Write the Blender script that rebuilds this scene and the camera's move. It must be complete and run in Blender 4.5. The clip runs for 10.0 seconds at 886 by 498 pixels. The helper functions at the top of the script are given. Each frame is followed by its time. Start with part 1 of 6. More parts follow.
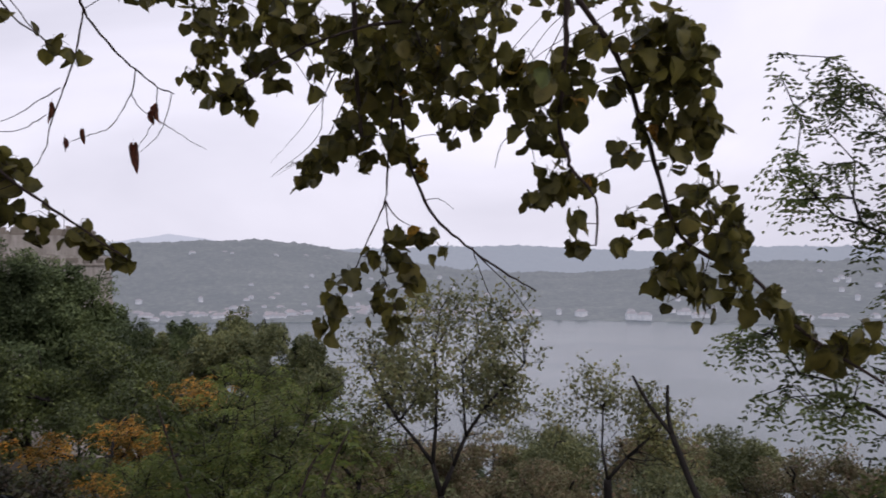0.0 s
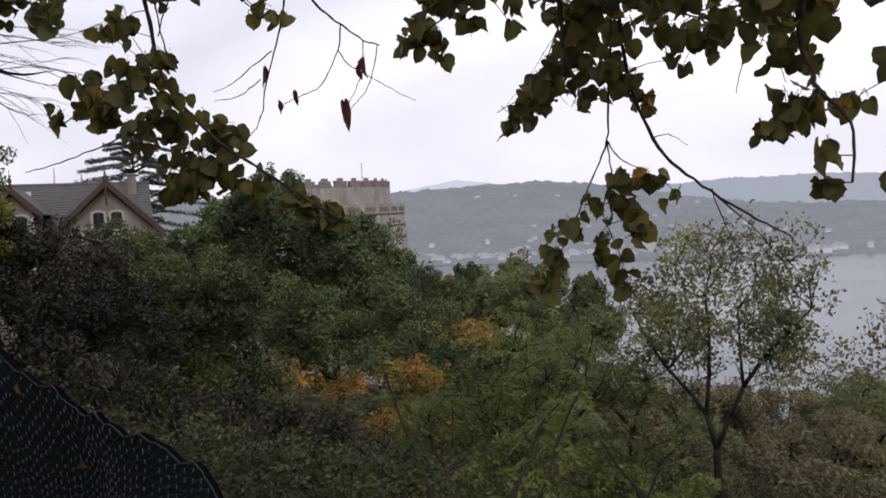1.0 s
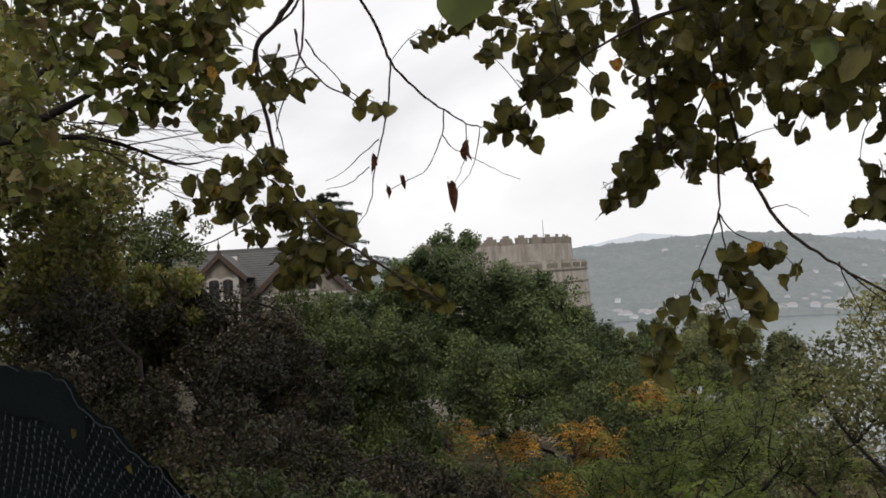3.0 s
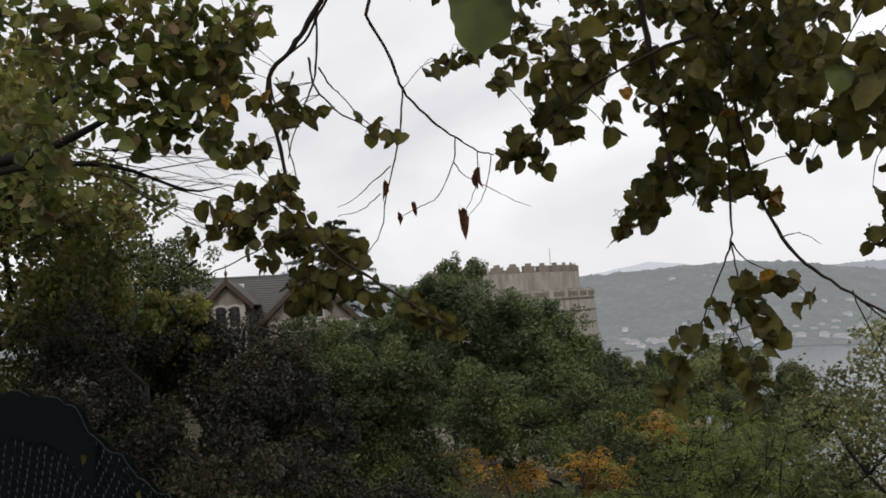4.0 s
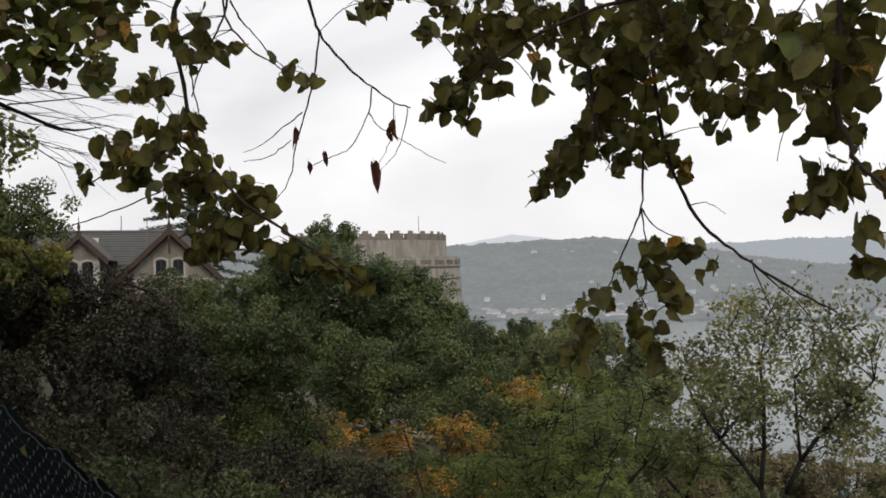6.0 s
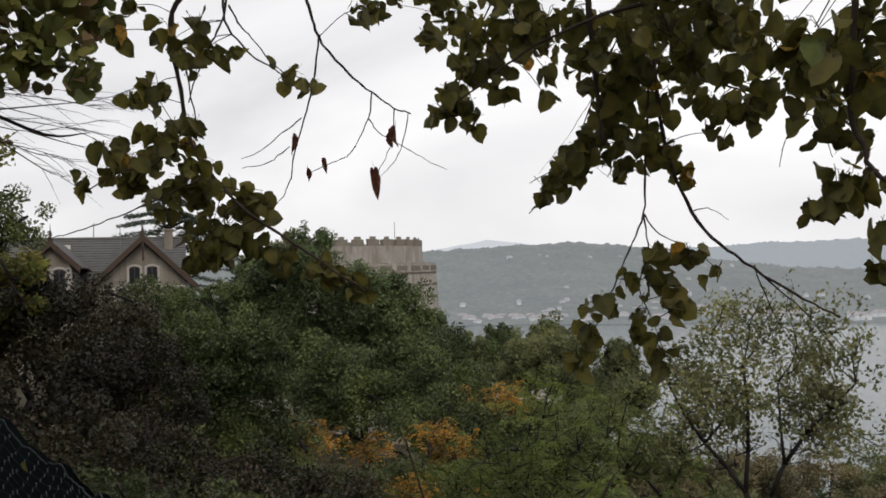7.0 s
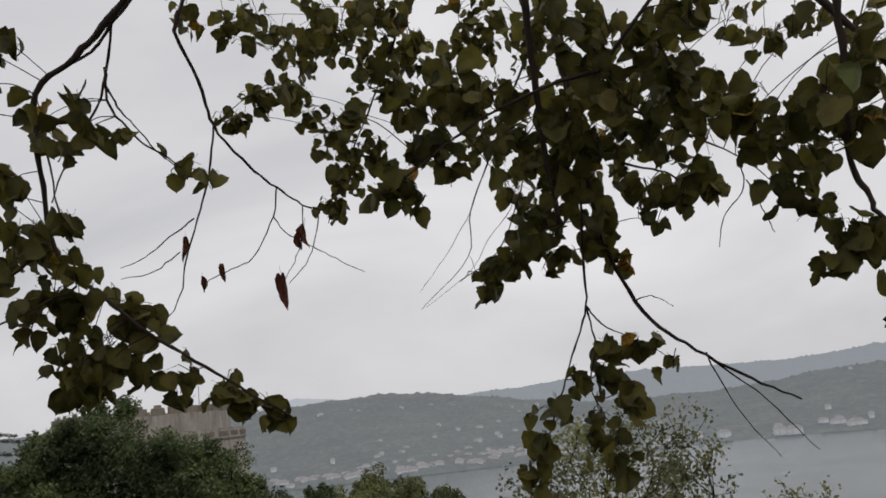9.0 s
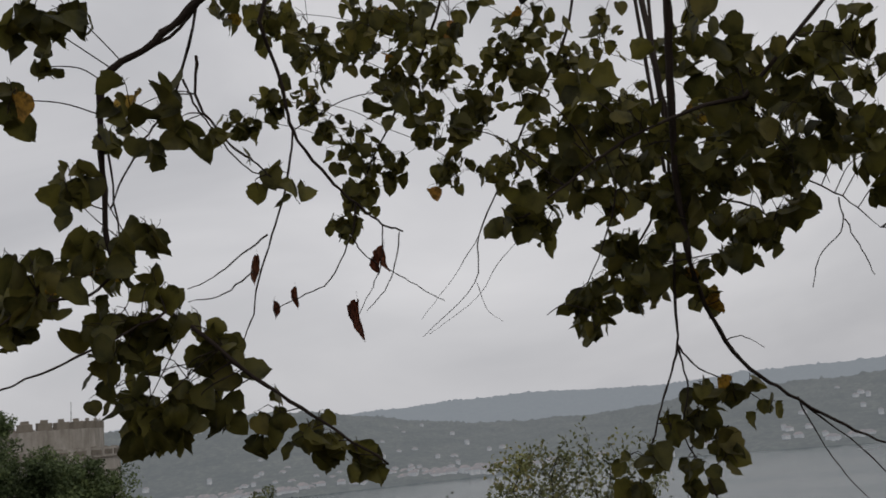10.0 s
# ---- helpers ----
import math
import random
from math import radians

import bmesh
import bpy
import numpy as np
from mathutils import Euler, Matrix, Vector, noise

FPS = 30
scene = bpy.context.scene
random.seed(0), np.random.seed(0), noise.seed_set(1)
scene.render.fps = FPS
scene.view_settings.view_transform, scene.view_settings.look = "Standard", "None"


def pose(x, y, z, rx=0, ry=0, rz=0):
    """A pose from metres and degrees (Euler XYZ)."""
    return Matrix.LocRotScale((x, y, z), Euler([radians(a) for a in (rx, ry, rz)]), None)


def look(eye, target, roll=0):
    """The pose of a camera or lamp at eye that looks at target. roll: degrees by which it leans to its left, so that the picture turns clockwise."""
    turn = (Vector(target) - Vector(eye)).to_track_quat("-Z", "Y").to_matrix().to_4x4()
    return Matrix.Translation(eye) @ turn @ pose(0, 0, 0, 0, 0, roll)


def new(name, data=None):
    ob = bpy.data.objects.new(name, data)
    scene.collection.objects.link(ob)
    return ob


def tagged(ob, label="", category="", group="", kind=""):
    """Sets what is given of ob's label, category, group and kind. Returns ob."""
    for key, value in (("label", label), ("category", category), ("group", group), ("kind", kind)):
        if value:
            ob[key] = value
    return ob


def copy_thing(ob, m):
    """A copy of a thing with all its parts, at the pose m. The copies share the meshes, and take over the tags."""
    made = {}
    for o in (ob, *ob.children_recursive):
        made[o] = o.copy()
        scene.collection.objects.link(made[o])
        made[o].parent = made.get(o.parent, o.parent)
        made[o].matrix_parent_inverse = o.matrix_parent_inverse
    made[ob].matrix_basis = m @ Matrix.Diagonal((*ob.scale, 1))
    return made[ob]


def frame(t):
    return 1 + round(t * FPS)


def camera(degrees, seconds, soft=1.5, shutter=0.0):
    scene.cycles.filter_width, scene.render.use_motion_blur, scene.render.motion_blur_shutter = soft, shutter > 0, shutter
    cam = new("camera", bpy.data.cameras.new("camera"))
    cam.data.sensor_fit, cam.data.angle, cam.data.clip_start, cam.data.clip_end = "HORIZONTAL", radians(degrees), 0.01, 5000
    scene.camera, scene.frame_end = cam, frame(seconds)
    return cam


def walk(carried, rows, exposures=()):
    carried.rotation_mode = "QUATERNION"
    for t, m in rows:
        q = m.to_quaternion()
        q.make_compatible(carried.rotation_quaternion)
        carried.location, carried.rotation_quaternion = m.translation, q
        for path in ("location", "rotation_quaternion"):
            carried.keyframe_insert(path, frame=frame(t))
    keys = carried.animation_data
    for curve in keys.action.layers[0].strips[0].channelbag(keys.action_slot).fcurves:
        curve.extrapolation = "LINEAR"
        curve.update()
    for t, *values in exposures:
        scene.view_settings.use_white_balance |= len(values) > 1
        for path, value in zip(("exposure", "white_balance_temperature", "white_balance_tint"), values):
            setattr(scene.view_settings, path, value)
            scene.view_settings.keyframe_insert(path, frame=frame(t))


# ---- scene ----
cam = camera(56.2, 10.0, soft=1.7, shutter=0.1)
METRES, EYE, TILT, LEAN, TURN = 2.0, 1.6, 1.0, 0.0, 0.0
ROWS = [
    (0.0, 0.0, 0.0, 0.0, 0.0, 0.0, -0.0),
    (0.5, 0.0143, 0.0801, 0.0003, 12.18, -1.31, 0.47),
    (1.0, 0.0864, 0.1338, 0.0129, 19.2, -3.72, 2.78),
    (1.5, 0.1347, 0.1675, 0.0169, 22.38, -4.79, 3.34),
    (2.0, 0.177, 0.1889, 0.0305, 24.91, -4.92, 4.1),
    (2.5, 0.2008, 0.198, 0.0405, 28.36, 0.07, 3.85),
    (3.0, 0.2044, 0.1947, 0.0443, 31.84, 0.91, 4.14),
    (3.2, 0.1990, 0.1935, 0.0430, 32.24, 1.40, 4.25),
    (4.5, 0.1969, 0.1905, 0.0431, 32.27, 3.14, 3.86),
    (5.0, 0.1836, 0.1911, 0.0398, 31.1, 1.24, 3.4),
    (5.5, 0.1543, 0.1834, 0.0314, 27.43, -0.29, 2.35),
    (5.7, 0.1400, 0.1850, 0.0285, 24.88, -0.23, 1.75),
    (6.8, 0.0783, 0.1773, 0.0320, 21.82, 0.42, 1.55),
    (7.0, 0.0754, 0.1783, 0.0322, 21.41, 0.46, 1.82),
    (7.5, 0.0694, 0.1782, 0.0281, 21.0, 0.37, 2.01),
    (8.0, 0.0233, 0.1869, 0.0192, 21.69, 0.72, 2.7),
    (8.5, -0.0643, 0.2278, -0.0094, 14.73, 4.71, 4.93),
    (9.0, -0.1467, 0.2882, -0.0167, 8.48, 10.09, 6.53),
    (9.5, -0.2566, 0.3331, 0.0015, 5.55, 10.62, 7.03),
    (10.0, -0.4187, 0.3668, 0.0405, 0.63, 10.61, 5.67),
]
LIGHT = [
    (0.0, 0.15, 6150, 23), (0.5, 0.15, 6150, 22), (1.0, 0.34, 6250, 20), (1.5, 0.65, 6350, 17), (2.0, 0.85, 6500, 13), (2.5, 0.82, 6650, 11), (3.0, 0.4, 6650, 11), (4.5, 0.23, 6550, 12),
    (5.5, 0.36, 6650, 11), (7.0, 0.28, 6650, 11), (8.0, 0.28, 6650, 11), (8.5, 0.1, 6600, 11), (9.0, -0.2, 6550, 12), (10.0, -0.46, 6500, 12),
]
walk(cam, [(t, pose(0, 0, EYE, TILT, LEAN, TURN) @ pose(METRES * x, METRES * y, METRES * z, 90 + pitch, roll, yaw)) for t, x, y, z, yaw, pitch, roll in ROWS], LIGHT)

# ---- sky and light: an even overcast day ----
world = bpy.data.worlds.new("overcast_sky")
scene.world = world
world.use_nodes = True
nt = world.node_tree
nt.nodes.clear()


def link(tree, a, ai, b, bi):
    tree.links.new(a.outputs[ai], b.inputs[bi])


w_out = nt.nodes.new("ShaderNodeOutputWorld")
w_bg = nt.nodes.new("ShaderNodeBackground")
w_sky = nt.nodes.new("ShaderNodeTexSky")
w_sky.sky_type = "NISHITA"
w_sky.sun_disc = False
w_sky.sun_elevation = radians(38)
w_sky.sun_rotation = radians(60)
w_sky.air_density, w_sky.dust_density = 1.0, 4.0
w_co = nt.nodes.new("ShaderNodeTexCoord")
w_map = nt.nodes.new("ShaderNodeMapping")
w_map.inputs["Scale"].default_value = (1.2, 1.2, 2.6)
w_noise = nt.nodes.new("ShaderNodeTexNoise")
w_noise.inputs["Scale"].default_value = 1.25
w_noise.inputs["Detail"].default_value = 5.0
w_noise.inputs["Roughness"].default_value = 0.5
w_noise.inputs["Distortion"].default_value = 0.5
w_ramp = nt.nodes.new("ShaderNodeValToRGB")
w_ramp.color_ramp.elements[0].position = 0.3
w_ramp.color_ramp.elements[0].color = (0.56, 0.575, 0.605, 1)
w_ramp.color_ramp.elements[1].position = 0.72
w_ramp.color_ramp.elements[1].color = (0.95, 0.955, 0.97, 1)
w_scale = nt.nodes.new("ShaderNodeVectorMath")
w_scale.operation = "SCALE"
w_scale.inputs[3].default_value = 0.06
w_mix = nt.nodes.new("ShaderNodeMix")
w_mix.data_type = "RGBA"
w_mix.inputs[0].default_value = 0.92
link(nt, w_co, "Generated", w_map, "Vector")
link(nt, w_map, "Vector", w_noise, "Vector")
link(nt, w_noise, "Fac", w_ramp, "Fac")
link(nt, w_sky, "Color", w_scale, 0)
link(nt, w_scale, 0, w_mix, 6)
link(nt, w_ramp, "Color", w_mix, 7)
link(nt, w_mix, 2, w_bg, "Color")
w_bg.inputs["Strength"].default_value = 1.0
link(nt, w_bg, "Background", w_out, "Surface")

sun = new("sun", bpy.data.lights.new("sun", "SUN"))
sun.data.energy = 1.05
sun.data.angle = radians(25)
sun.data.color = (1.0, 0.97, 0.92)
sun.matrix_world = look((30, -20, 45), (0, 20, 0))


# ---- materials ----
def material(name):
    m = bpy.data.materials.new(name)
    m.use_nodes = True
    t = m.node_tree
    b = t.nodes["Principled BSDF"]
    return m, t, b


def ramp(t, colors, fac, fac_out):
    r = t.nodes.new("ShaderNodeValToRGB")
    els = r.color_ramp.elements
    while len(els) < len(colors):
        els.new(0.5)
    for i, c in enumerate(colors):
        els[i].position = i / (len(colors) - 1)
        els[i].color = (*c, 1)
    link(t, fac, fac_out, r, "Fac")
    return r


def noise_node(t, scale, detail=4.0, rough=0.55, coord="Object"):
    co = t.nodes.new("ShaderNodeTexCoord")
    n = t.nodes.new("ShaderNodeTexNoise")
    n.inputs["Scale"].default_value = scale
    n.inputs["Detail"].default_value = detail
    n.inputs["Roughness"].default_value = rough
    link(t, co, coord, n, "Vector")
    return n


def mixed(t, a, ao, b, bo, fac, mode="MIX"):
    x = t.nodes.new("ShaderNodeMix")
    x.data_type = "RGBA"
    x.blend_type = mode
    if isinstance(fac, float):
        x.inputs[0].default_value = fac
    else:
        link(t, fac[0], fac[1], x, 0)
    link(t, a, ao, x, 6)
    link(t, b, bo, x, 7)
    return x


def surface(name, colors, scale=3.0, fine=40.0, rough=0.85, bump=0.3, metal=0.0):
    """A rough surface with stains at one scale and grain at another."""
    m, t, b = material(name)
    big, small = noise_node(t, scale), noise_node(t, fine, 6.0, 0.65)
    c = ramp(t, colors, big, "Fac")
    g = ramp(t, [(0.62, 0.62, 0.62), (1.15, 1.15, 1.15)], small, "Fac")
    x = mixed(t, c, "Color", g, "Color", 0.8, "MULTIPLY")
    link(t, x, 2, b, "Base Color")
    b.inputs["Roughness"].default_value = rough
    b.inputs["Metallic"].default_value = metal
    b.inputs["Specular IOR Level"].default_value = 0.15
    bp = t.nodes.new("ShaderNodeBump")
    bp.inputs["Strength"].default_value = bump
    bp.inputs["Distance"].default_value = 0.02
    link(t, small, "Fac", bp, "Height")
    link(t, bp, "Normal", b, "Normal")
    return m


def leafy(name, colors, patch=0.8, trans=0.3, rough=0.5, single=False, spots=0.0, gloss=0.22):
    """Leaves: each takes its own tone, whole patches drift with shaded gaps and lit tops painted in, light passes
    through in part.
    """
    m, t, b = material(name)
    if single:
        info = t.nodes.new("ShaderNodeObjectInfo")
        own = (info, "Random")
    else:
        info = t.nodes.new("ShaderNodeNewGeometry")
        own = (info, "Random Per Island")
    c = ramp(t, colors, *own)
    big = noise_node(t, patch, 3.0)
    # dark and bright patches paint clump shade and lit tops into the leaf colour
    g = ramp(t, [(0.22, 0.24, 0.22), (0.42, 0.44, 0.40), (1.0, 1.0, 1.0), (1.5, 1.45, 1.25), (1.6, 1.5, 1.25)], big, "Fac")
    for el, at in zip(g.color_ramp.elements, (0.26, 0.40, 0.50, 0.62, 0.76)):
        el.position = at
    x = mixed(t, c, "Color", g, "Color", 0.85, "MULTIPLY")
    last, out = x, 2
    if spots:
        fine = noise_node(t, 28.0, 5.0, 0.6)
        s = ramp(t, [(0.45, 0.4, 0.3), (1.0, 1.0, 1.0), (1.1, 1.1, 1.05)], fine, "Fac")
        last = mixed(t, x, 2, s, "Color", spots, "MULTIPLY")
    link(t, last, out, b, "Base Color")
    b.inputs["Roughness"].default_value = rough
    b.inputs["Specular IOR Level"].default_value = gloss
    tr = t.nodes.new("ShaderNodeBsdfTranslucent")
    link(t, last, out, tr, "Color")
    mx = t.nodes.new("ShaderNodeMixShader")
    mx.inputs[0].default_value = trans
    link(t, b, "BSDF", mx, 1)
    link(t, tr, "BSDF", mx, 2)
    link(t, mx, "Shader", t.nodes["Material Output"], "Surface")
    return m


def distant(name, colors, scale, air, haze_mix, rough=1.0):
    """A backdrop a kilometre off: its own colours, with the haze between mixed in as emission."""
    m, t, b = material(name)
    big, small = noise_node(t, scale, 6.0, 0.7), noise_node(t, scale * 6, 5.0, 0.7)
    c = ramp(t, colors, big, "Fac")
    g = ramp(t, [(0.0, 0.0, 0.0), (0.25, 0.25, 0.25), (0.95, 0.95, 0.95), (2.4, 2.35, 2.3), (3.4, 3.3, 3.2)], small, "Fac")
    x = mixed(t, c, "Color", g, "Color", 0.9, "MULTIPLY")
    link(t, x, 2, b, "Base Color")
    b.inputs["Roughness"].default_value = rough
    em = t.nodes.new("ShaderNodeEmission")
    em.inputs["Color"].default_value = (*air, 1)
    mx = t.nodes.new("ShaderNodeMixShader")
    mx.inputs[0].default_value = haze_mix
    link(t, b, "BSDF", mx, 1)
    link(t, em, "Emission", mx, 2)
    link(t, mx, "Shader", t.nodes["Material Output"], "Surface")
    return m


# colour of the haze that the distant materials give off
HAZE_GLOW = (0.40, 0.445, 0.49)
M_BARK = surface("bark", [(0.011, 0.010, 0.009), (0.032, 0.027, 0.024)], 6, 60, 0.9, 0.6)
M_TWIG = surface("twig_bark", [(0.03, 0.022, 0.018), (0.07, 0.05, 0.04)], 20, 120, 0.8, 0.4)
M_GROUND = surface("hillside_soil", [(0.02, 0.02, 0.012), (0.05, 0.04, 0.024), (0.035, 0.04, 0.016)], 0.6, 8, 0.95, 0.6)
M_LINDEN = leafy("linden_leaf", [(0.058, 0.055, 0.019), (0.088, 0.082, 0.024), (0.130, 0.118, 0.030), (0.066, 0.064, 0.020), (0.125, 0.106, 0.030)], 1.2, 0.44, 0.5, True, 0.75)
M_LINDEN_MASS = leafy("linden_leaf_mass", [(0.045, 0.06, 0.016), (0.065, 0.085, 0.02), (0.10, 0.11, 0.022), (0.06, 0.07, 0.018), (0.17, 0.11, 0.025)], 1.2, 0.32, 0.45)
M_DEAD = leafy("withered_leaf", [(0.10, 0.03, 0.018), (0.14, 0.05, 0.025)], 5.0, 0.3, 0.7, True, 0.8)
M_YELLOW = leafy("yellowed_leaf", [(0.30, 0.20, 0.03), (0.35, 0.16, 0.03)], 5.0, 0.35, 0.5, True, 0.6)
M_LAUREL = leafy("dark_laurel_leaf", [(0.012, 0.012, 0.008), (0.022, 0.022, 0.011), (0.054, 0.036, 0.024), (0.017, 0.019, 0.009), (0.034, 0.038, 0.015)], 1.1, 0.15, 0.42, gloss=0.25)
M_COVER = leafy("olive_weed_leaf", [(0.026, 0.030, 0.014), (0.046, 0.050, 0.019), (0.080, 0.080, 0.028), (0.040, 0.032, 0.020), (0.058, 0.066, 0.022)], 0.7, 0.25, 0.5)
M_OAK = leafy("holm_oak_leaf", [(0.036, 0.050, 0.018), (0.060, 0.080, 0.026), (0.105, 0.125, 0.040), (0.046, 0.058, 0.022)], 0.8, 0.22, 0.48, gloss=0.25)
M_PINE = leafy("evergreen_leaf", [(0.062, 0.086, 0.040), (0.082, 0.110, 0.046), (0.110, 0.138, 0.058)], 0.45, 0.25, 0.6)
M_MID = leafy("hillside_leaf", [(0.105, 0.122, 0.060), (0.140, 0.158, 0.070), (0.190, 0.188, 0.080)], 0.3, 0.3, 0.55)
M_BROWN = leafy("russet_hillside_leaf", [(0.16, 0.138, 0.080), (0.175, 0.170, 0.082), (0.20, 0.130, 0.082), (0.145, 0.162, 0.076)], 0.25, 0.3, 0.6)
M_ORANGE = leafy("orange_autumn_leaf", [(0.44, 0.19, 0.03), (0.50, 0.26, 0.045), (0.34, 0.21, 0.045), (0.12, 0.12, 0.035), (0.24, 0.12, 0.035)], 1.2, 0.35, 0.5)
M_FEATHER = leafy("feathery_green_leaf", [(0.096, 0.132, 0.036), (0.130, 0.170, 0.044), (0.185, 0.188, 0.056)], 0.9, 0.4, 0.5)
M_OLIVE = leafy("olive_thin_leaf", [(0.15, 0.165, 0.072), (0.21, 0.22, 0.105), (0.12, 0.13, 0.055), (0.22, 0.19, 0.08)], 1.5, 0.4, 0.45)
M_LOCUST = leafy("locust_leaflet", [(0.06, 0.085, 0.025), (0.09, 0.12, 0.035), (0.12, 0.13, 0.04)], 1.5, 0.35, 0.5)
M_LEFT = leafy("yellowing_leaf", [(0.110, 0.130, 0.038), (0.165, 0.180, 0.046), (0.220, 0.205, 0.058), (0.085, 0.100, 0.034), (0.20, 0.13, 0.065)], 0.9, 0.4, 0.5)
M_CEDAR = leafy("cedar_needle", [(0.045, 0.062, 0.050), (0.065, 0.082, 0.062)], 0.3, 0.15, 0.6)


def streaked(name, colors, stain):
    """Old stone with dark runs of water down its face."""
    m, t, b = material(name)
    co, mp = t.nodes.new("ShaderNodeTexCoord"), t.nodes.new("ShaderNodeMapping")
    mp.inputs["Scale"].default_value = (1.0, 1.0, 0.16)
    link(t, co, "Object", mp, "Vector")
    run = t.nodes.new("ShaderNodeTexNoise")
    run.inputs["Scale"].default_value, run.inputs["Detail"].default_value = 1.3, 5.0
    link(t, mp, "Vector", run, "Vector")
    big, small = noise_node(t, 0.5, 5.0), noise_node(t, 3.5, 6.0, 0.7)
    c = ramp(t, colors, big, "Fac")
    g = ramp(t, [(0.6, 0.6, 0.6), (1.2, 1.2, 1.2)], small, "Fac")
    x = mixed(t, c, "Color", g, "Color", 0.8, "MULTIPLY")
    s = ramp(t, [stain, stain, (1, 1, 1), (1, 1, 1)], run, "Fac")
    y = mixed(t, x, 2, s, "Color", 0.9, "MULTIPLY")
    link(t, y, 2, b, "Base Color")
    b.inputs["Roughness"].default_value = 0.95
    bp = t.nodes.new("ShaderNodeBump")
    bp.inputs["Strength"].default_value, bp.inputs["Distance"].default_value = 0.8, 0.08
    link(t, small, "Fac", bp, "Height")
    link(t, bp, "Normal", b, "Normal")
    return m


M_STONE = streaked("streaked_castle_stone", [(0.27, 0.245, 0.215), (0.38, 0.35, 0.31), (0.45, 0.41, 0.365)], (0.52, 0.50, 0.47))
M_STONE_DARK = surface("weathered_merlon_stone", [(0.10, 0.09, 0.075), (0.20, 0.175, 0.145), (0.30, 0.265, 0.22)], 0.8, 3.0, 0.95, 0.8)
M_PLASTER = streaked("stained_grey_plaster", [(0.19, 0.17, 0.14), (0.27, 0.24, 0.20), (0.23, 0.20, 0.165)], (0.62, 0.6, 0.56))
M_TRIM = surface("pale_painted_trim", [(0.36, 0.34, 0.30), (0.46, 0.43, 0.39)], 1.2, 12, 0.7, 0.1)
M_ROOF = surface("weathered_roof_tile", [(0.075, 0.075, 0.075), (0.12, 0.118, 0.113), (0.09, 0.083, 0.08)], 0.7, 7, 0.85, 0.5)
M_BARGE = surface("dark_brown_bargeboard", [(0.05, 0.035, 0.028), (0.09, 0.06, 0.045)], 2, 14, 0.7, 0.2)
M_METAL = surface("grey_metal", [(0.12, 0.12, 0.12), (0.2, 0.2, 0.2)], 4, 30, 0.5, 0.1, 0.7)
M_NET = surface("dark_cloth_and_net_shade", [(0.0045, 0.0062, 0.0068), (0.009, 0.013, 0.0135)], 8, 90, 0.7, 0.3)
M_NET.node_tree.nodes["Principled BSDF"].inputs["Specular IOR Level"].default_value = 0.05
M_STRAND = surface("pale_net_cord", [(0.05, 0.06, 0.065), (0.16, 0.175, 0.19), (0.07, 0.08, 0.085)], 60, 200, 0.5, 0.2)
M_NET_CORD = surface("grey_net_cord", [(0.012, 0.017, 0.018), (0.035, 0.042, 0.046)], 40, 200, 0.6, 0.2)
M_WOOD = surface("weathered_post_wood", [(0.06, 0.05, 0.04), (0.12, 0.10, 0.08)], 5, 60, 0.85, 0.4)
M_FAR_WALL = distant("hazy_far_wall", [(0.20, 0.165, 0.14), (0.36, 0.32, 0.28), (0.62, 0.59, 0.55)], 0.03, HAZE_GLOW, 0.58)
M_FAR_ROOF = distant("hazy_far_roof", [(0.16, 0.09, 0.07), (0.24, 0.16, 0.12)], 0.03, HAZE_GLOW, 0.5)
M_HILL = distant("hazy_wooded_hill", [(0.008, 0.012, 0.008), (0.03, 0.036, 0.024), (0.08, 0.085, 0.062), (0.16, 0.15, 0.13)], 0.02, HAZE_GLOW, 0.33)
M_HILL_REAR = distant("hazier_rear_hill", [(0.03, 0.04, 0.03), (0.06, 0.06, 0.05)], 0.008, HAZE_GLOW, 0.68)
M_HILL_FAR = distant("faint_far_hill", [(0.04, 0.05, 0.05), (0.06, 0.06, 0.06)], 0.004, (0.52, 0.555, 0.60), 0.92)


def glass_material():
    m, t, b = material("dark_window_glass")
    b.inputs["Base Color"].default_value = (0.02, 0.022, 0.025, 1)
    b.inputs["Roughness"].default_value = 0.06
    n = noise_node(t, 1.5)
    bp = t.nodes.new("ShaderNodeBump")
    bp.inputs["Strength"].default_value = 0.03
    link(t, n, "Fac", bp, "Height")
    link(t, bp, "Normal", b, "Normal")
    return m


def water_material():
    m, t, b = material("calm_grey_water")
    b.inputs["Base Color"].default_value = (0.05, 0.075, 0.08, 1)
    b.inputs["Roughness"].default_value = 0.22
    n, s = noise_node(t, 0.25, 5.0, 0.6), noise_node(t, 0.01, 3.0)
    bp = t.nodes.new("ShaderNodeBump")
    bp.inputs["Strength"].default_value = 0.35
    bp.inputs["Distance"].default_value = 0.5
    link(t, n, "Fac", bp, "Height")
    link(t, bp, "Normal", b, "Normal")
    r = ramp(t, [(0.16, 0.16, 0.16), (0.32, 0.32, 0.32)], s, "Fac")
    link(t, r, "Color", b, "Roughness")
    return m


M_GLASS = glass_material()
M_WATER = water_material()


# ---- building helpers ----
def mesh_of(name, verts, faces, mat, smooth=False):
    me = bpy.data.meshes.new(name)
    me.from_pydata([tuple(map(float, v)) for v in verts], [], faces)
    me.materials.append(mat)
    if smooth:
        me.polygons.foreach_set("use_smooth", [True] * len(me.polygons))
    me.update()
    return me


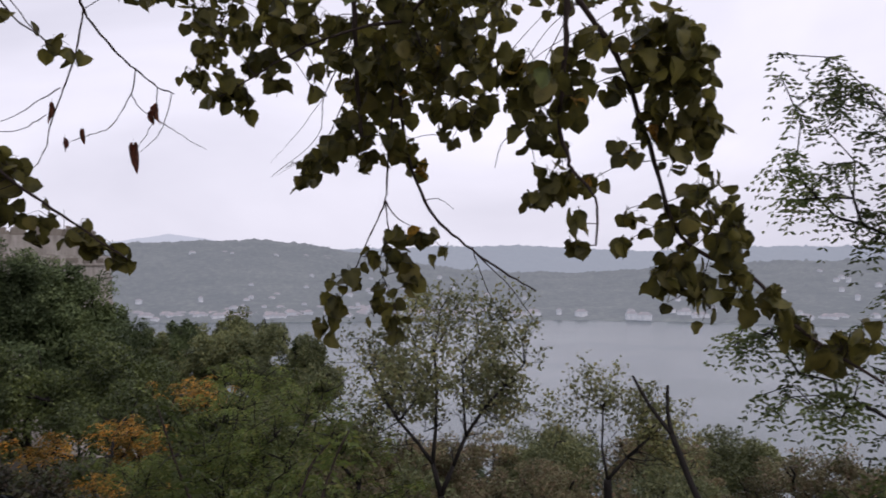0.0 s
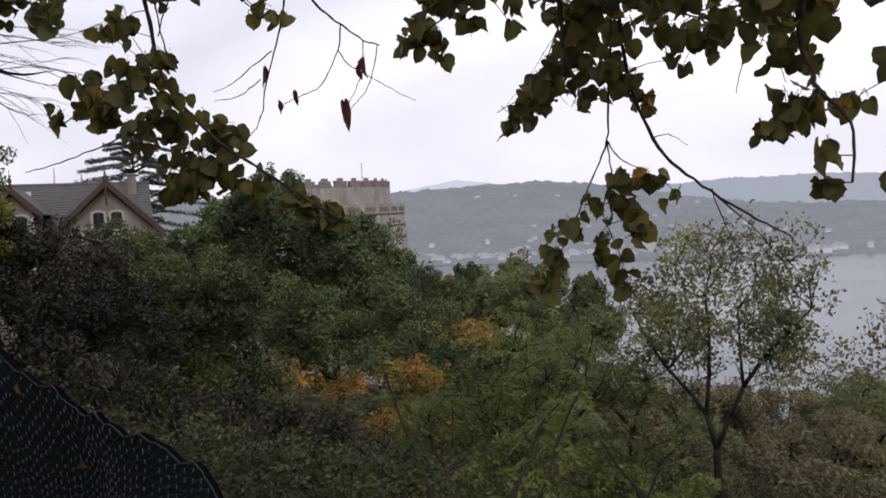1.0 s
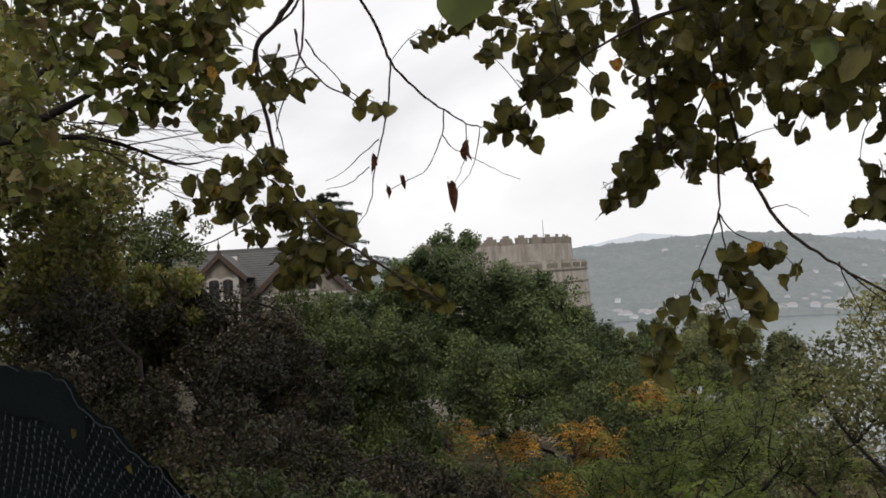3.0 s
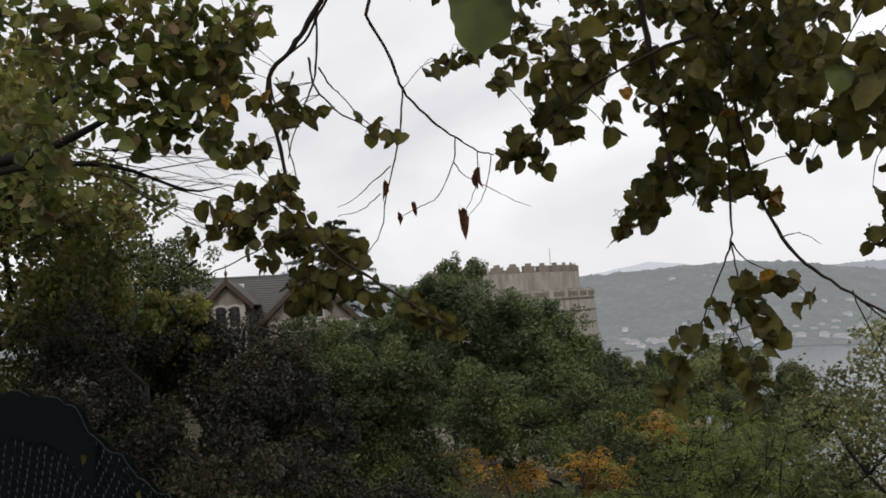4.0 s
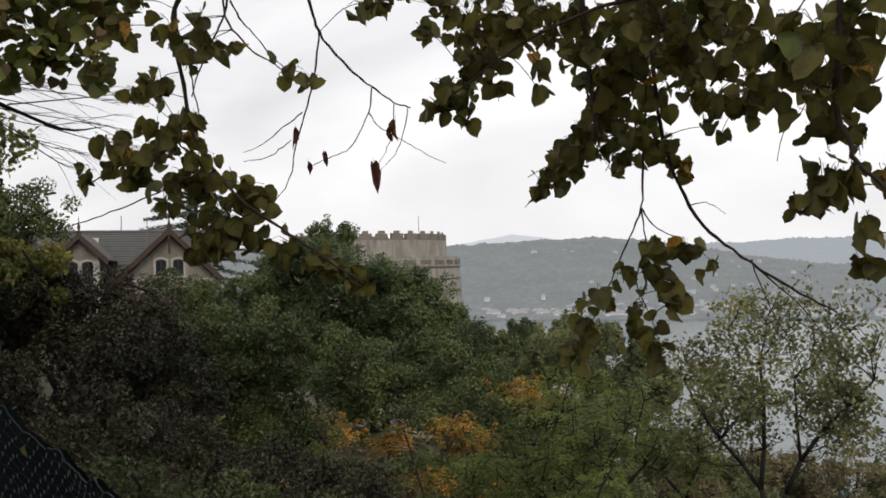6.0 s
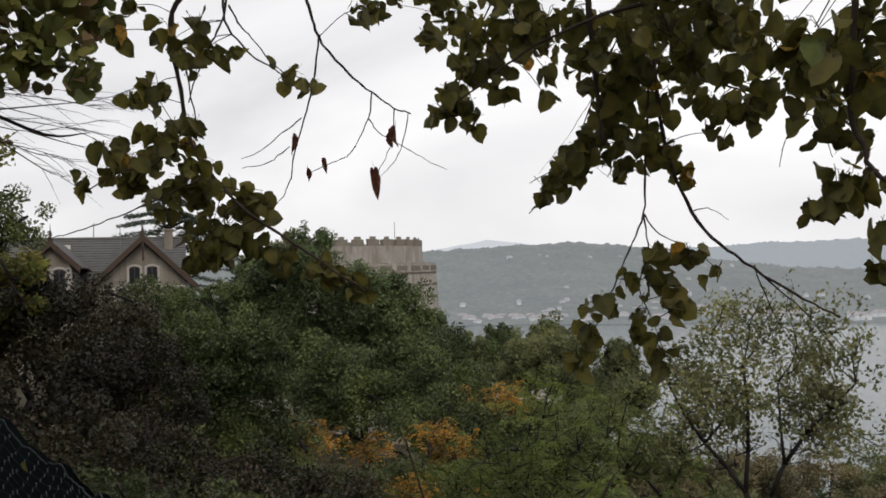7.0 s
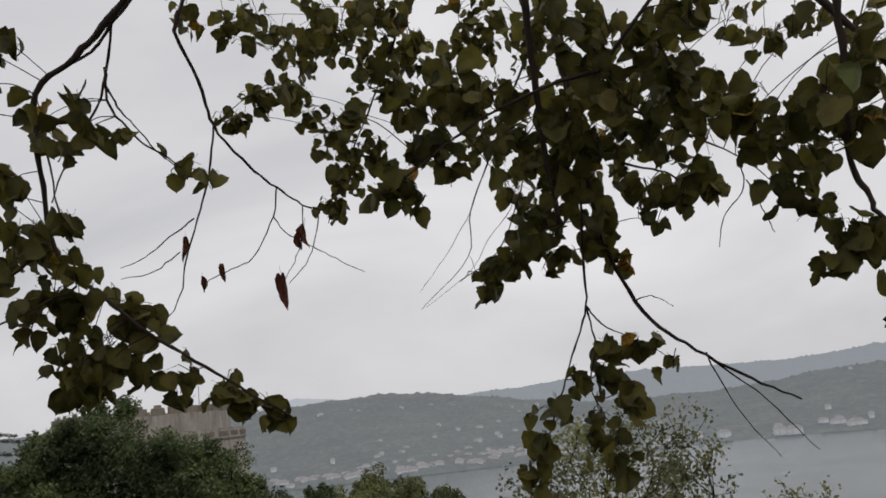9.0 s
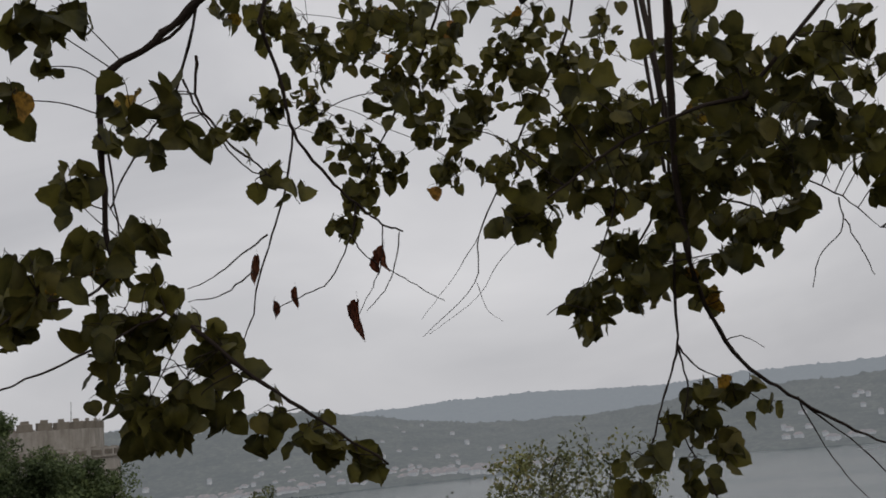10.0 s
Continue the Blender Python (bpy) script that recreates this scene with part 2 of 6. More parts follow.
def mesh_np(name, verts, faces, mat, smooth=False):
    """A mesh from arrays: verts (n, 3), faces (m, k)."""
    me = bpy.data.meshes.new(name)
    n, k = faces.shape
    me.vertices.add(len(verts))
    me.vertices.foreach_set("co", np.asarray(verts, np.float32).ravel())
    me.loops.add(n * k)
    me.loops.foreach_set("vertex_index", np.asarray(faces, np.int32).ravel())
    me.polygons.add(n)
    me.polygons.foreach_set("loop_start", np.arange(0, n * k, k, dtype=np.int32))
    me.polygons.foreach_set("loop_total", np.full(n, k, np.int32))
    if smooth:
        me.polygons.foreach_set("use_smooth", np.ones(n, bool))
    me.materials.append(mat)
    me.update(calc_edges=True)
    me.validate()
    return me


def part(name, data, parent, label="", kind="", at=None):
    """Links a mesh (or a bmesh made into one) as one part under a thing or a part."""
    ob = new(name, data)
    ob.parent = parent
    if at is not None:
        ob.matrix_basis = at
    return tagged(ob, label=label, kind=kind)


def thing(name, label, category, group="", at=(0, 0, 0), kind=""):
    ob = new(name)
    ob.location = at
    ob.empty_display_size = 0.2
    return tagged(ob, label, category, group, kind)


def boxes_mesh(name, boxes, mat, bevel=0.0):
    """Boxes (centre, size, turn about z in degrees) as one bevelled mesh."""
    bm = bmesh.new()
    for c, s, a in boxes:
        m = pose(*c, 0, 0, a) @ Matrix.Diagonal((*s, 1))
        bmesh.ops.create_cube(bm, size=1, matrix=m)
    if bevel:
        bmesh.ops.bevel(bm, geom=bm.edges[:], offset=bevel, segments=1, affect="EDGES")
    me = bpy.data.meshes.new(name)
    bm.to_mesh(me)
    bm.free()
    me.materials.append(mat)
    return me


def smooth_line(points, steps=4):
    """A Catmull-Rom line through the points."""
    p = [Vector(q) for q in points]
    p = [2 * p[0] - p[1]] + p + [2 * p[-1] - p[-2]]
    out = []
    for i in range(1, len(p) - 2):
        for s in range(steps):
            u = s / steps
            out.append(0.5 * (2 * p[i] + (p[i + 1] - p[i - 1]) * u + (2 * p[i - 1] - 5 * p[i] + 4 * p[i + 1] - p[i + 2]) * u * u
                              + (3 * p[i] - p[i - 1] - 3 * p[i + 1] + p[i + 2]) * u ** 3))
    return out + [p[-2]]


def tube(line, r0, r1, sides=6, knots=0.0, rng=random):
    """Vertices and faces of a tapered, slightly knotty tube."""
    verts, faces = [], []
    n = len(line)
    side = Vector((0.3, 0.9, 0.2)).normalized()
    for i, p in enumerate(line):
        d = (line[min(i + 1, n - 1)] - line[max(i - 1, 0)]).normalized()
        a = d.cross(side)
        if a.length < 0.05:
            a = d.cross(Vector((1, 0, 0)))
        a.normalize()
        b = d.cross(a)
        r = float((r0 + (r1 - r0) * i / max(n - 1, 1)) * (1 + knots * rng.uniform(-1, 1)))
        for k in range(sides):
            w = 2 * math.pi * k / sides
            verts.append(p + r * (math.cos(w) * a + math.sin(w) * b))
        if i:
            o = (i - 1) * sides
            for k in range(sides):
                faces.append((o + k, o + (k + 1) % sides, o + sides + (k + 1) % sides, o + sides + k))
    faces.append(tuple(range(sides - 1, -1, -1)))
    faces.append(tuple((n - 1) * sides + k for k in range(sides)))
    return verts, faces


def joined(pieces):
    verts, faces = [], []
    for v, f in pieces:
        o = len(verts)
        verts += v
        faces += [tuple(i + o for i in q) for q in f]
    return verts, faces


def leaf_cards(centres, size, rng, out=None, wide=0.62, hang=0.0, vary=0.35, heart=False):
    """Folded, pointed little leaves, three points a half: arrays of vertices and triangles."""
    n = len(centres)
    d = rng.normal(size=(n, 3))
    d[:, 2] -= hang
    d /= np.linalg.norm(d, axis=1)[:, None]
    up = rng.normal(size=(n, 3))
    if out is not None:
        up += 1.3 * out
    up[:, 2] += 0.5
    s = np.cross(d, up)
    s /= np.linalg.norm(s, axis=1)[:, None] + 1e-9
    nrm = np.cross(s, d)
    length = size * (1 + vary * rng.uniform(-1, 1, n))[:, None]
    w = 0.5 * wide * length
    a = centres - 0.5 * d * length
    b = centres + 0.5 * d * length - 0.12 * nrm * length
    fold = 0.22 * w * nrm
    mid = centres - 0.08 * d * length
    if heart:
        low, high = centres - 0.42 * d * length, centres + 0.18 * d * length
        v = np.stack([a + 0.06 * d * length, low + s * w * 0.75 + fold, mid + s * w + fold, high + s * w * 0.72 + fold, b, high - s * w * 0.72 + fold, mid - s * w + fold, low - s * w * 0.75 + fold], 1).reshape(-1, 3)
        base = 8 * np.arange(n)[:, None]
        f = np.concatenate([base + [0, 4, 3, 1], base + [1, 3, 2, 2], base + [0, 7, 5, 4], base + [7, 6, 5, 5]], 1).reshape(-1, 4)
        f = np.concatenate([f[:, :3], f[f[:, 2] != f[:, 3]][:, [0, 2, 3]]])
        return v, f
    v = np.stack([a, mid + s * w + fold, b, mid - s * w + fold], 1).reshape(-1, 3)
    base = 4 * np.arange(n)[:, None]
    f = np.concatenate([base + [0, 2, 1], base + [0, 3, 2]], 1).reshape(-1, 3)
    return v, f


def clumped(lobes, n, rng, clumps=14, tight=0.34, inner=0.35):
    """Places for n leaves in the clumps of a crown's lobes, and the way outwards at each."""
    lobes = np.array(lobes, float)
    weight = (lobes[:, 3] * lobes[:, 4] * lobes[:, 5]) ** 0.667
    count = (n * weight / weight.sum()).astype(int)
    places, outs = [], []
    for lobe, k in zip(lobes, count):
        c, r = lobe[:3], lobe[3:6]
        w = rng.normal(size=(clumps, 3))
        w /= np.linalg.norm(w, axis=1)[:, None]
        w *= rng.uniform(inner, 1.0, (clumps, 1))
        which = rng.integers(0, clumps, k)
        size = rng.uniform(0.7, 1.35, clumps)[which][:, None] * tight
        off = rng.normal(size=(k, 3))
        off /= np.linalg.norm(off, axis=1)[:, None]
        off *= rng.uniform(0.25, 1.0, (k, 1)) ** 0.6
        q = w[which] + off * size
        places.append(c + q * r)
        outs.append(0.6 * off + 0.4 * w[which])
    return np.concatenate(places), np.concatenate(outs)


def grown(base, targets, rng, reach=0.55, sag=0.0, limbs=()):
    """Twigs grown from a base to targets: each new point joins where the way is short. Gives nodes and parents."""
    order = np.argsort(np.linalg.norm(targets - base, axis=1))
    nodes, parents, path = [np.array(base, float)], [-1], [0.0]
    for limb in limbs:
        last = int(np.argmin([np.linalg.norm(n - limb[0]) for n in nodes]))
        for q in limb[1:]:
            q = np.array(q, float)
            path.append(path[last] + 0.4 * np.linalg.norm(q - nodes[last]))
            nodes.append(q)
            parents.append(last)
            last = len(nodes) - 1
    for i in order:
        p = targets[i]
        have = np.array(nodes)
        dist = np.linalg.norm(have - p, axis=1)
        cost = dist + reach * np.array(path)
        j = int(np.argmin(cost))
        steps = max(1, min(4, int(dist[j] / 0.25)))
        last = j
        for s in range(1, steps + 1):
            u = s / steps
            q = nodes[j] * (1 - u) + p * u
            if s < steps:
                q = q + rng.normal(size=3) * 0.05 * dist[j] + np.array([0, 0, sag * u * (1 - u) * dist[j]])
            nodes.append(q)
            parents.append(last)
            path.append(path[last] + dist[j] / steps)
            last = len(nodes) - 1
    return np.array(nodes), parents


def branch_tubes(nodes, parents, thin, power=2.3, sides=5):
    """Tubes along grown twigs, thick where much hangs on them: (thick pieces, thin pieces)."""
    n = len(nodes)
    load = np.zeros(n)
    kids = [0] * n
    for i in range(n - 1, 0, -1):
        if not kids[i]:
            load[i] = 1
        load[parents[i]] += load[i]
        kids[parents[i]] += 1
    rad = thin * np.maximum(load, 1) ** (1 / power)
    top = rad.max()
    thick, fine = [], []
    for i in range(1, n):
        p = parents[i]
        r0 = min(rad[p], rad[i] * 1.5)
        t = tube([Vector(nodes[p]), Vector(nodes[i])], r0, rad[i], sides if rad[i] > 3 * thin else 4)
        (thick if rad[i] > 0.45 * top else fine).append(t)
    return thick, fine


def ground_z(x, y):
    """The hillside falls away from a level terrace to the strait."""
    run = y - 2.2 + 0.42 * min(x, 0) + 0.1 * max(x, 0)
    z = -0.27 * max(run, 0.0) * (1.0 if run > 3 else (max(run, 0) / 3) ** 0.5 if run > 0 else 0)
    if y < 2.2:
        z += 0.02 * (2.2 - y)
    return max(z, -70.0)


def bumpy(x, y, amp):
    return amp * noise.noise((x * 0.35, y * 0.35, 0.0)) + 0.3 * amp * noise.noise((x * 1.3, y * 1.3, 3.0))


# ---- ground, water and the far side ----
def ground_sheet():
    xs = np.concatenate([[-4500, -2000, -900], np.linspace(-400, -60, 18), np.linspace(-50, -12, 20), np.linspace(-10, 10, 41), np.linspace(12, 50, 20), np.linspace(60, 400, 18), [900, 2000, 4500]])
    ys = np.concatenate([[-4500, -1500, -400, -100], np.linspace(-40, -5, 8), np.linspace(-4, 12, 33), np.linspace(13, 60, 40), np.linspace(65, 300, 40), [500, 900, 2000, 4800]])
    verts = [(x, y, ground_z(x, y) + bumpy(x, y, 0.06 if y < 3 else 0.25)) for y in ys for x in xs]
    nx = len(xs)
    faces = np.array([(j * nx + i, j * nx + i + 1, (j + 1) * nx + i + 1, (j + 1) * nx + i) for j in range(len(ys) - 1) for i in range(nx - 1)])
    ob = new("ground", mesh_np("ground", np.array(verts), faces, M_GROUND, True))
    tagged(ob, "steep wooded hillside soil falling to the strait", "ground", kind="structure")


SEA = -63.5


def hill(name, label, near, far, azimuths, elevations, mat, rough, steps=26, fold=8.0):
    """A range of hills round the eye's terrace, from its shore at `near` to its ridge at `far` metres."""
    az = np.arange(-75, 95, 0.16)
    el = np.interp(az, azimuths, elevations)
    verts = []
    for k in range(steps + 3):
        u = min(k / steps, 1.0)
        for a, e in zip(az, el):
            r = near + (far - near) * u + (40 * noise.noise((a * 0.06, 1.0, near * 0.01)) if u < 1 else 0)
            top = EYE + far * math.tan(radians(e))
            z = SEA - 1 + (top - SEA + 1) * (u ** 0.85)
            z += fold * u * (1 - 0.6 * u) * noise.noise((a * 0.35, u * 3.0, near * 0.013))
            z += rough * (0.35 + u) * (abs(noise.noise((a * 2.6, u * 14, 5.0))) + 0.7 * abs(noise.noise((a * 6.5, u * 30, 9.0)))) if k else 0
            if k > steps:
                r, z = far + 150 * (k - steps), z - 40 * (k - steps)
            verts.append((-r * math.sin(radians(a)), r * math.cos(radians(a)), z))
    n = len(az)
    faces = np.array([(j * n + i, (j + 1) * n + i, (j + 1) * n + i + 1, j * n + i + 1) for j in range(steps + 2) for i in range(n - 1)])
    ob = new(name, mesh_np(name, np.array(verts), faces, mat, True))
    tagged(ob, label, "hill", kind="structure")


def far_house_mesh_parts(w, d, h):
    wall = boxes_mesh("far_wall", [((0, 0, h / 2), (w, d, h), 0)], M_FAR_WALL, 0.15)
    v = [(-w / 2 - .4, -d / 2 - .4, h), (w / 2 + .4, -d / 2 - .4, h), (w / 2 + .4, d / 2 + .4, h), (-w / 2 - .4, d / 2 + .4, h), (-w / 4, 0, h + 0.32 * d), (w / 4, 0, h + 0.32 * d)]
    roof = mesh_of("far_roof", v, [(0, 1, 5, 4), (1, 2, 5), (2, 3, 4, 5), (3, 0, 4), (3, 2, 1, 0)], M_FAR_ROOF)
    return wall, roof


def far_shore():
    rng = random.Random(5)
    kinds = []
    for w, d, h in ((13, 9, 7), (19, 10, 6), (10, 9, 9), (16, 11, 6), (6, 5, 4.5), (9, 6, 4), (5, 5, 6), (7.5, 6, 4)):
        house = thing("shore_house", "pale hazy house on the far wooded shore", "house", "houses on the far shore")
        wall, roof = far_house_mesh_parts(w, d, h)
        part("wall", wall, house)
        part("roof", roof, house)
        kinds.append(house)
    spots = []
    for i in range(110):
        spots.append((rng.choice((rng.uniform(8, 26), rng.uniform(-2, 12), rng.uniform(-34, 26))), rng.uniform(952, 1000), 0))
    for i in range(105):
        spots.append((rng.choice((rng.gauss(5, 3), rng.gauss(10, 5), rng.gauss(-24, 5), rng.uniform(-34, 26))), 985 + 420 * rng.random() ** 2.6, 1))
    for i, (a, r, up) in enumerate(spots):
        e = np.interp(a, HILL_AZ, HILL_EL)
        u = (r - 950) / (1450 - 950)
        z = SEA + (EYE + 1450 * math.tan(radians(e)) - SEA) * max(u, 0) ** 0.85 if up else SEA + 0.5 + 30 * max(u, 0)
        m = pose(-r * math.sin(radians(a)), r * math.cos(radians(a)), z - (0 if up else 0.5), 0, 0, a + rng.uniform(-25, 25))
        if i < 8:
            kinds[i].matrix_basis = m
        else:
            copy_thing(kinds[rng.randrange(4) + 4 * up], m)


HILL_AZ = [-75, -40, -22, -17, -11, -5, 0, 5, 8, 12, 16, 22, 40, 95]
HILL_EL = [0.8, 0.4, 0.1, -0.1, -0.6, -0.7, -0.3, 0.5, 1.1, 1.5, 1.45, 1.2, 1.3, 1.5]
ground_sheet()
sea = new("water", mesh_np("water", np.array([(-4800, 120, SEA), (4800, 120, SEA), (4800, 4800, SEA), (-4800, 4800, SEA)]), np.array([(0, 1, 2, 3)]), M_WATER))
tagged(sea, "calm grey-green water of the strait", "water", kind="structure")
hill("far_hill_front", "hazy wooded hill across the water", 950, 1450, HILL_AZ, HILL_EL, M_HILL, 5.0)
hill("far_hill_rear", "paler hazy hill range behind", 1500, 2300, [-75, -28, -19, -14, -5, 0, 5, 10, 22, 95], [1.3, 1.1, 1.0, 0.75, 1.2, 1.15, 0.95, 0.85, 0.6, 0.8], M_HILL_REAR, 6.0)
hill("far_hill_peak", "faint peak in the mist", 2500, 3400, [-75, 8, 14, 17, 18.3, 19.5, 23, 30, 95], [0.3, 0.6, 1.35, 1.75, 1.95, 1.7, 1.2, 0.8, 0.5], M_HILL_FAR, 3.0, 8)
far_shore()


def leaf_mesh(seed, mat):
    """A heart-shaped, toothed, slightly cupped leaf of unit length, hung by its stalk at the origin, tip down."""
    rng = random.Random(seed)
    n = 12
    us = [0.0, 0.035, 0.09, 0.17, 0.28, 0.40, 0.53, 0.66, 0.78, 0.87, 0.94, 1.0]
    ws = [0.13, 0.31, 0.42, 0.48, 0.50, 0.495, 0.455, 0.38, 0.275, 0.145, 0.05, 0.004]
    bend, cup, twist = rng.uniform(-0.7, 0.9), rng.uniform(-0.3, 1.0), rng.uniform(-0.6, 0.6)
    skew = rng.uniform(-0.08, 0.08)

    def place(u, w):
        z = 0.07 - u * 1.07
        return (w * math.cos(cup * abs(w)) + skew * math.sin(3 * u), cup * w * w * 2.2 + bend * (u * u - 0.2) * 0.5 + twist * w * u + 0.03 * math.sin(11 * u + 6 * w + seed), z)

    mid = [(0, place(0.10, 0)[1], -0.03)]
    left, right = [], []
    for i, (u, w) in enumerate(zip(us, ws)):
        k = 1 + (0.035 if i % 2 else -0.03)
        left.append(place(u, -w * k * rng.uniform(0.92, 1.06)))
        right.append(place(u, w * k * rng.uniform(0.92, 1.06)))
        if i:
            mid.append(place(0.10 + u * 0.90, 0))
    verts = mid + left + right
    faces = []
    for i in range(n - 1):
        faces.append((i, n + i, n + i + 1, i + 1))
        faces.append((i, i + 1, 2 * n + i + 1, 2 * n + i))
    v, f = tube([Vector((0, mid[0][1], -0.03)), Vector((0.03, mid[0][1] * 0.5, 0.12)), Vector((0.0, 0, 0.26))], 0.010, 0.011, 3)
    o = len(verts)
    verts += [tuple(q) for q in v]
    faces += [tuple(i + o for i in q) for q in f]
    return mesh_of("leaf", verts, faces, mat, True)


# ---- trees and shrubs of the hillside ----
def broad_tree(name, label, category, base, lobes, leaves, size, mat, thin=0.02, twigs=70, seed=1, hang=0.0, wide=0.62, clumps=14, tight=0.36, group="", kind=""):
    """A tree or shrub: trunk and limbs grown into the lobes of its crown, and a crown of single small leaves."""
    rng = np.random.default_rng(seed)
    x, y = base
    z = ground_z(x, y) - 0.15
    tree = thing(name, label, category, group, (x, y, z), kind)
    org = np.array([x, y, z])
    lobes = np.array(lobes, float)
    lobes[:, :3] -= org
    tips, _ = clumped(lobes, twigs, rng, clumps, 0.2, 0.3)
    nodes, parents = grown((0, 0, 0), np.concatenate([[lobes[:, :3].mean(0) * (0.2, 0.2, 0.45)], tips]), rng)
    thick, fine = branch_tubes(nodes, parents, thin)
    part("trunk", mesh_of("trunk", *joined(thick), M_BARK, True), tree)
    if fine:
        part("branchwork", mesh_of("branchwork", *joined(fine), M_BARK, True), tree, kind="stuff")
    places, outs = clumped(lobes, leaves, rng, clumps, tight)
    v, f = leaf_cards(places, size, rng, outs, wide, hang)
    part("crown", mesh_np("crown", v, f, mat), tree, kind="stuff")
    return tree


def thin_tree(name, label, base, fork, lobes, twigs, leaves, size, mat, thin, seed, hang=0.3, limbs=()):
    """An open little tree whose twigs show: its leaves sit on the twig ends."""
    rng = np.random.default_rng(seed)
    x, y = base
    z = ground_z(x, y) - 0.1
    tree = thing(name, label, "tree", "", (x, y, z))
    org = np.array([x, y, z])
    lobes = np.array(lobes, float)
    lobes[:, :3] -= org
    tips, _ = clumped(lobes, twigs, rng, 18, 0.42, 0.25)
    nodes, parents = grown(np.array(fork) - org, tips, rng, 0.5, 0.0, [[np.array(p) - org for p in limb] for limb in limbs])
    thick, fine = branch_tubes(nodes, parents, thin)
    stem = [Vector((0, 0, 0)), Vector((np.array(fork) - org) * (0.3, 0.3, 0.35)), Vector((np.array(fork) - org) * (0.8, 0.8, 0.75)), Vector(np.array(fork) - org)]
    thick.append(tube(smooth_line(stem), thin * 21, thin * 17, 8, 0.08, random.Random(seed)))
    part("trunk", mesh_of("trunk", *joined(thick), M_BARK, True), tree)
    part("branchwork", mesh_of("branchwork", *joined(fine), M_BARK, True), tree, kind="stuff")
    ends = nodes[len(nodes) // 6:]
    pick = ends[rng.integers(0, len(ends), leaves)] + rng.normal(size=(leaves, 3)) * 0.045
    v, f = leaf_cards(pick, size, rng, None, 0.6, hang)
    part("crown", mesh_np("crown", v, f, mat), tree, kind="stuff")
    return tree


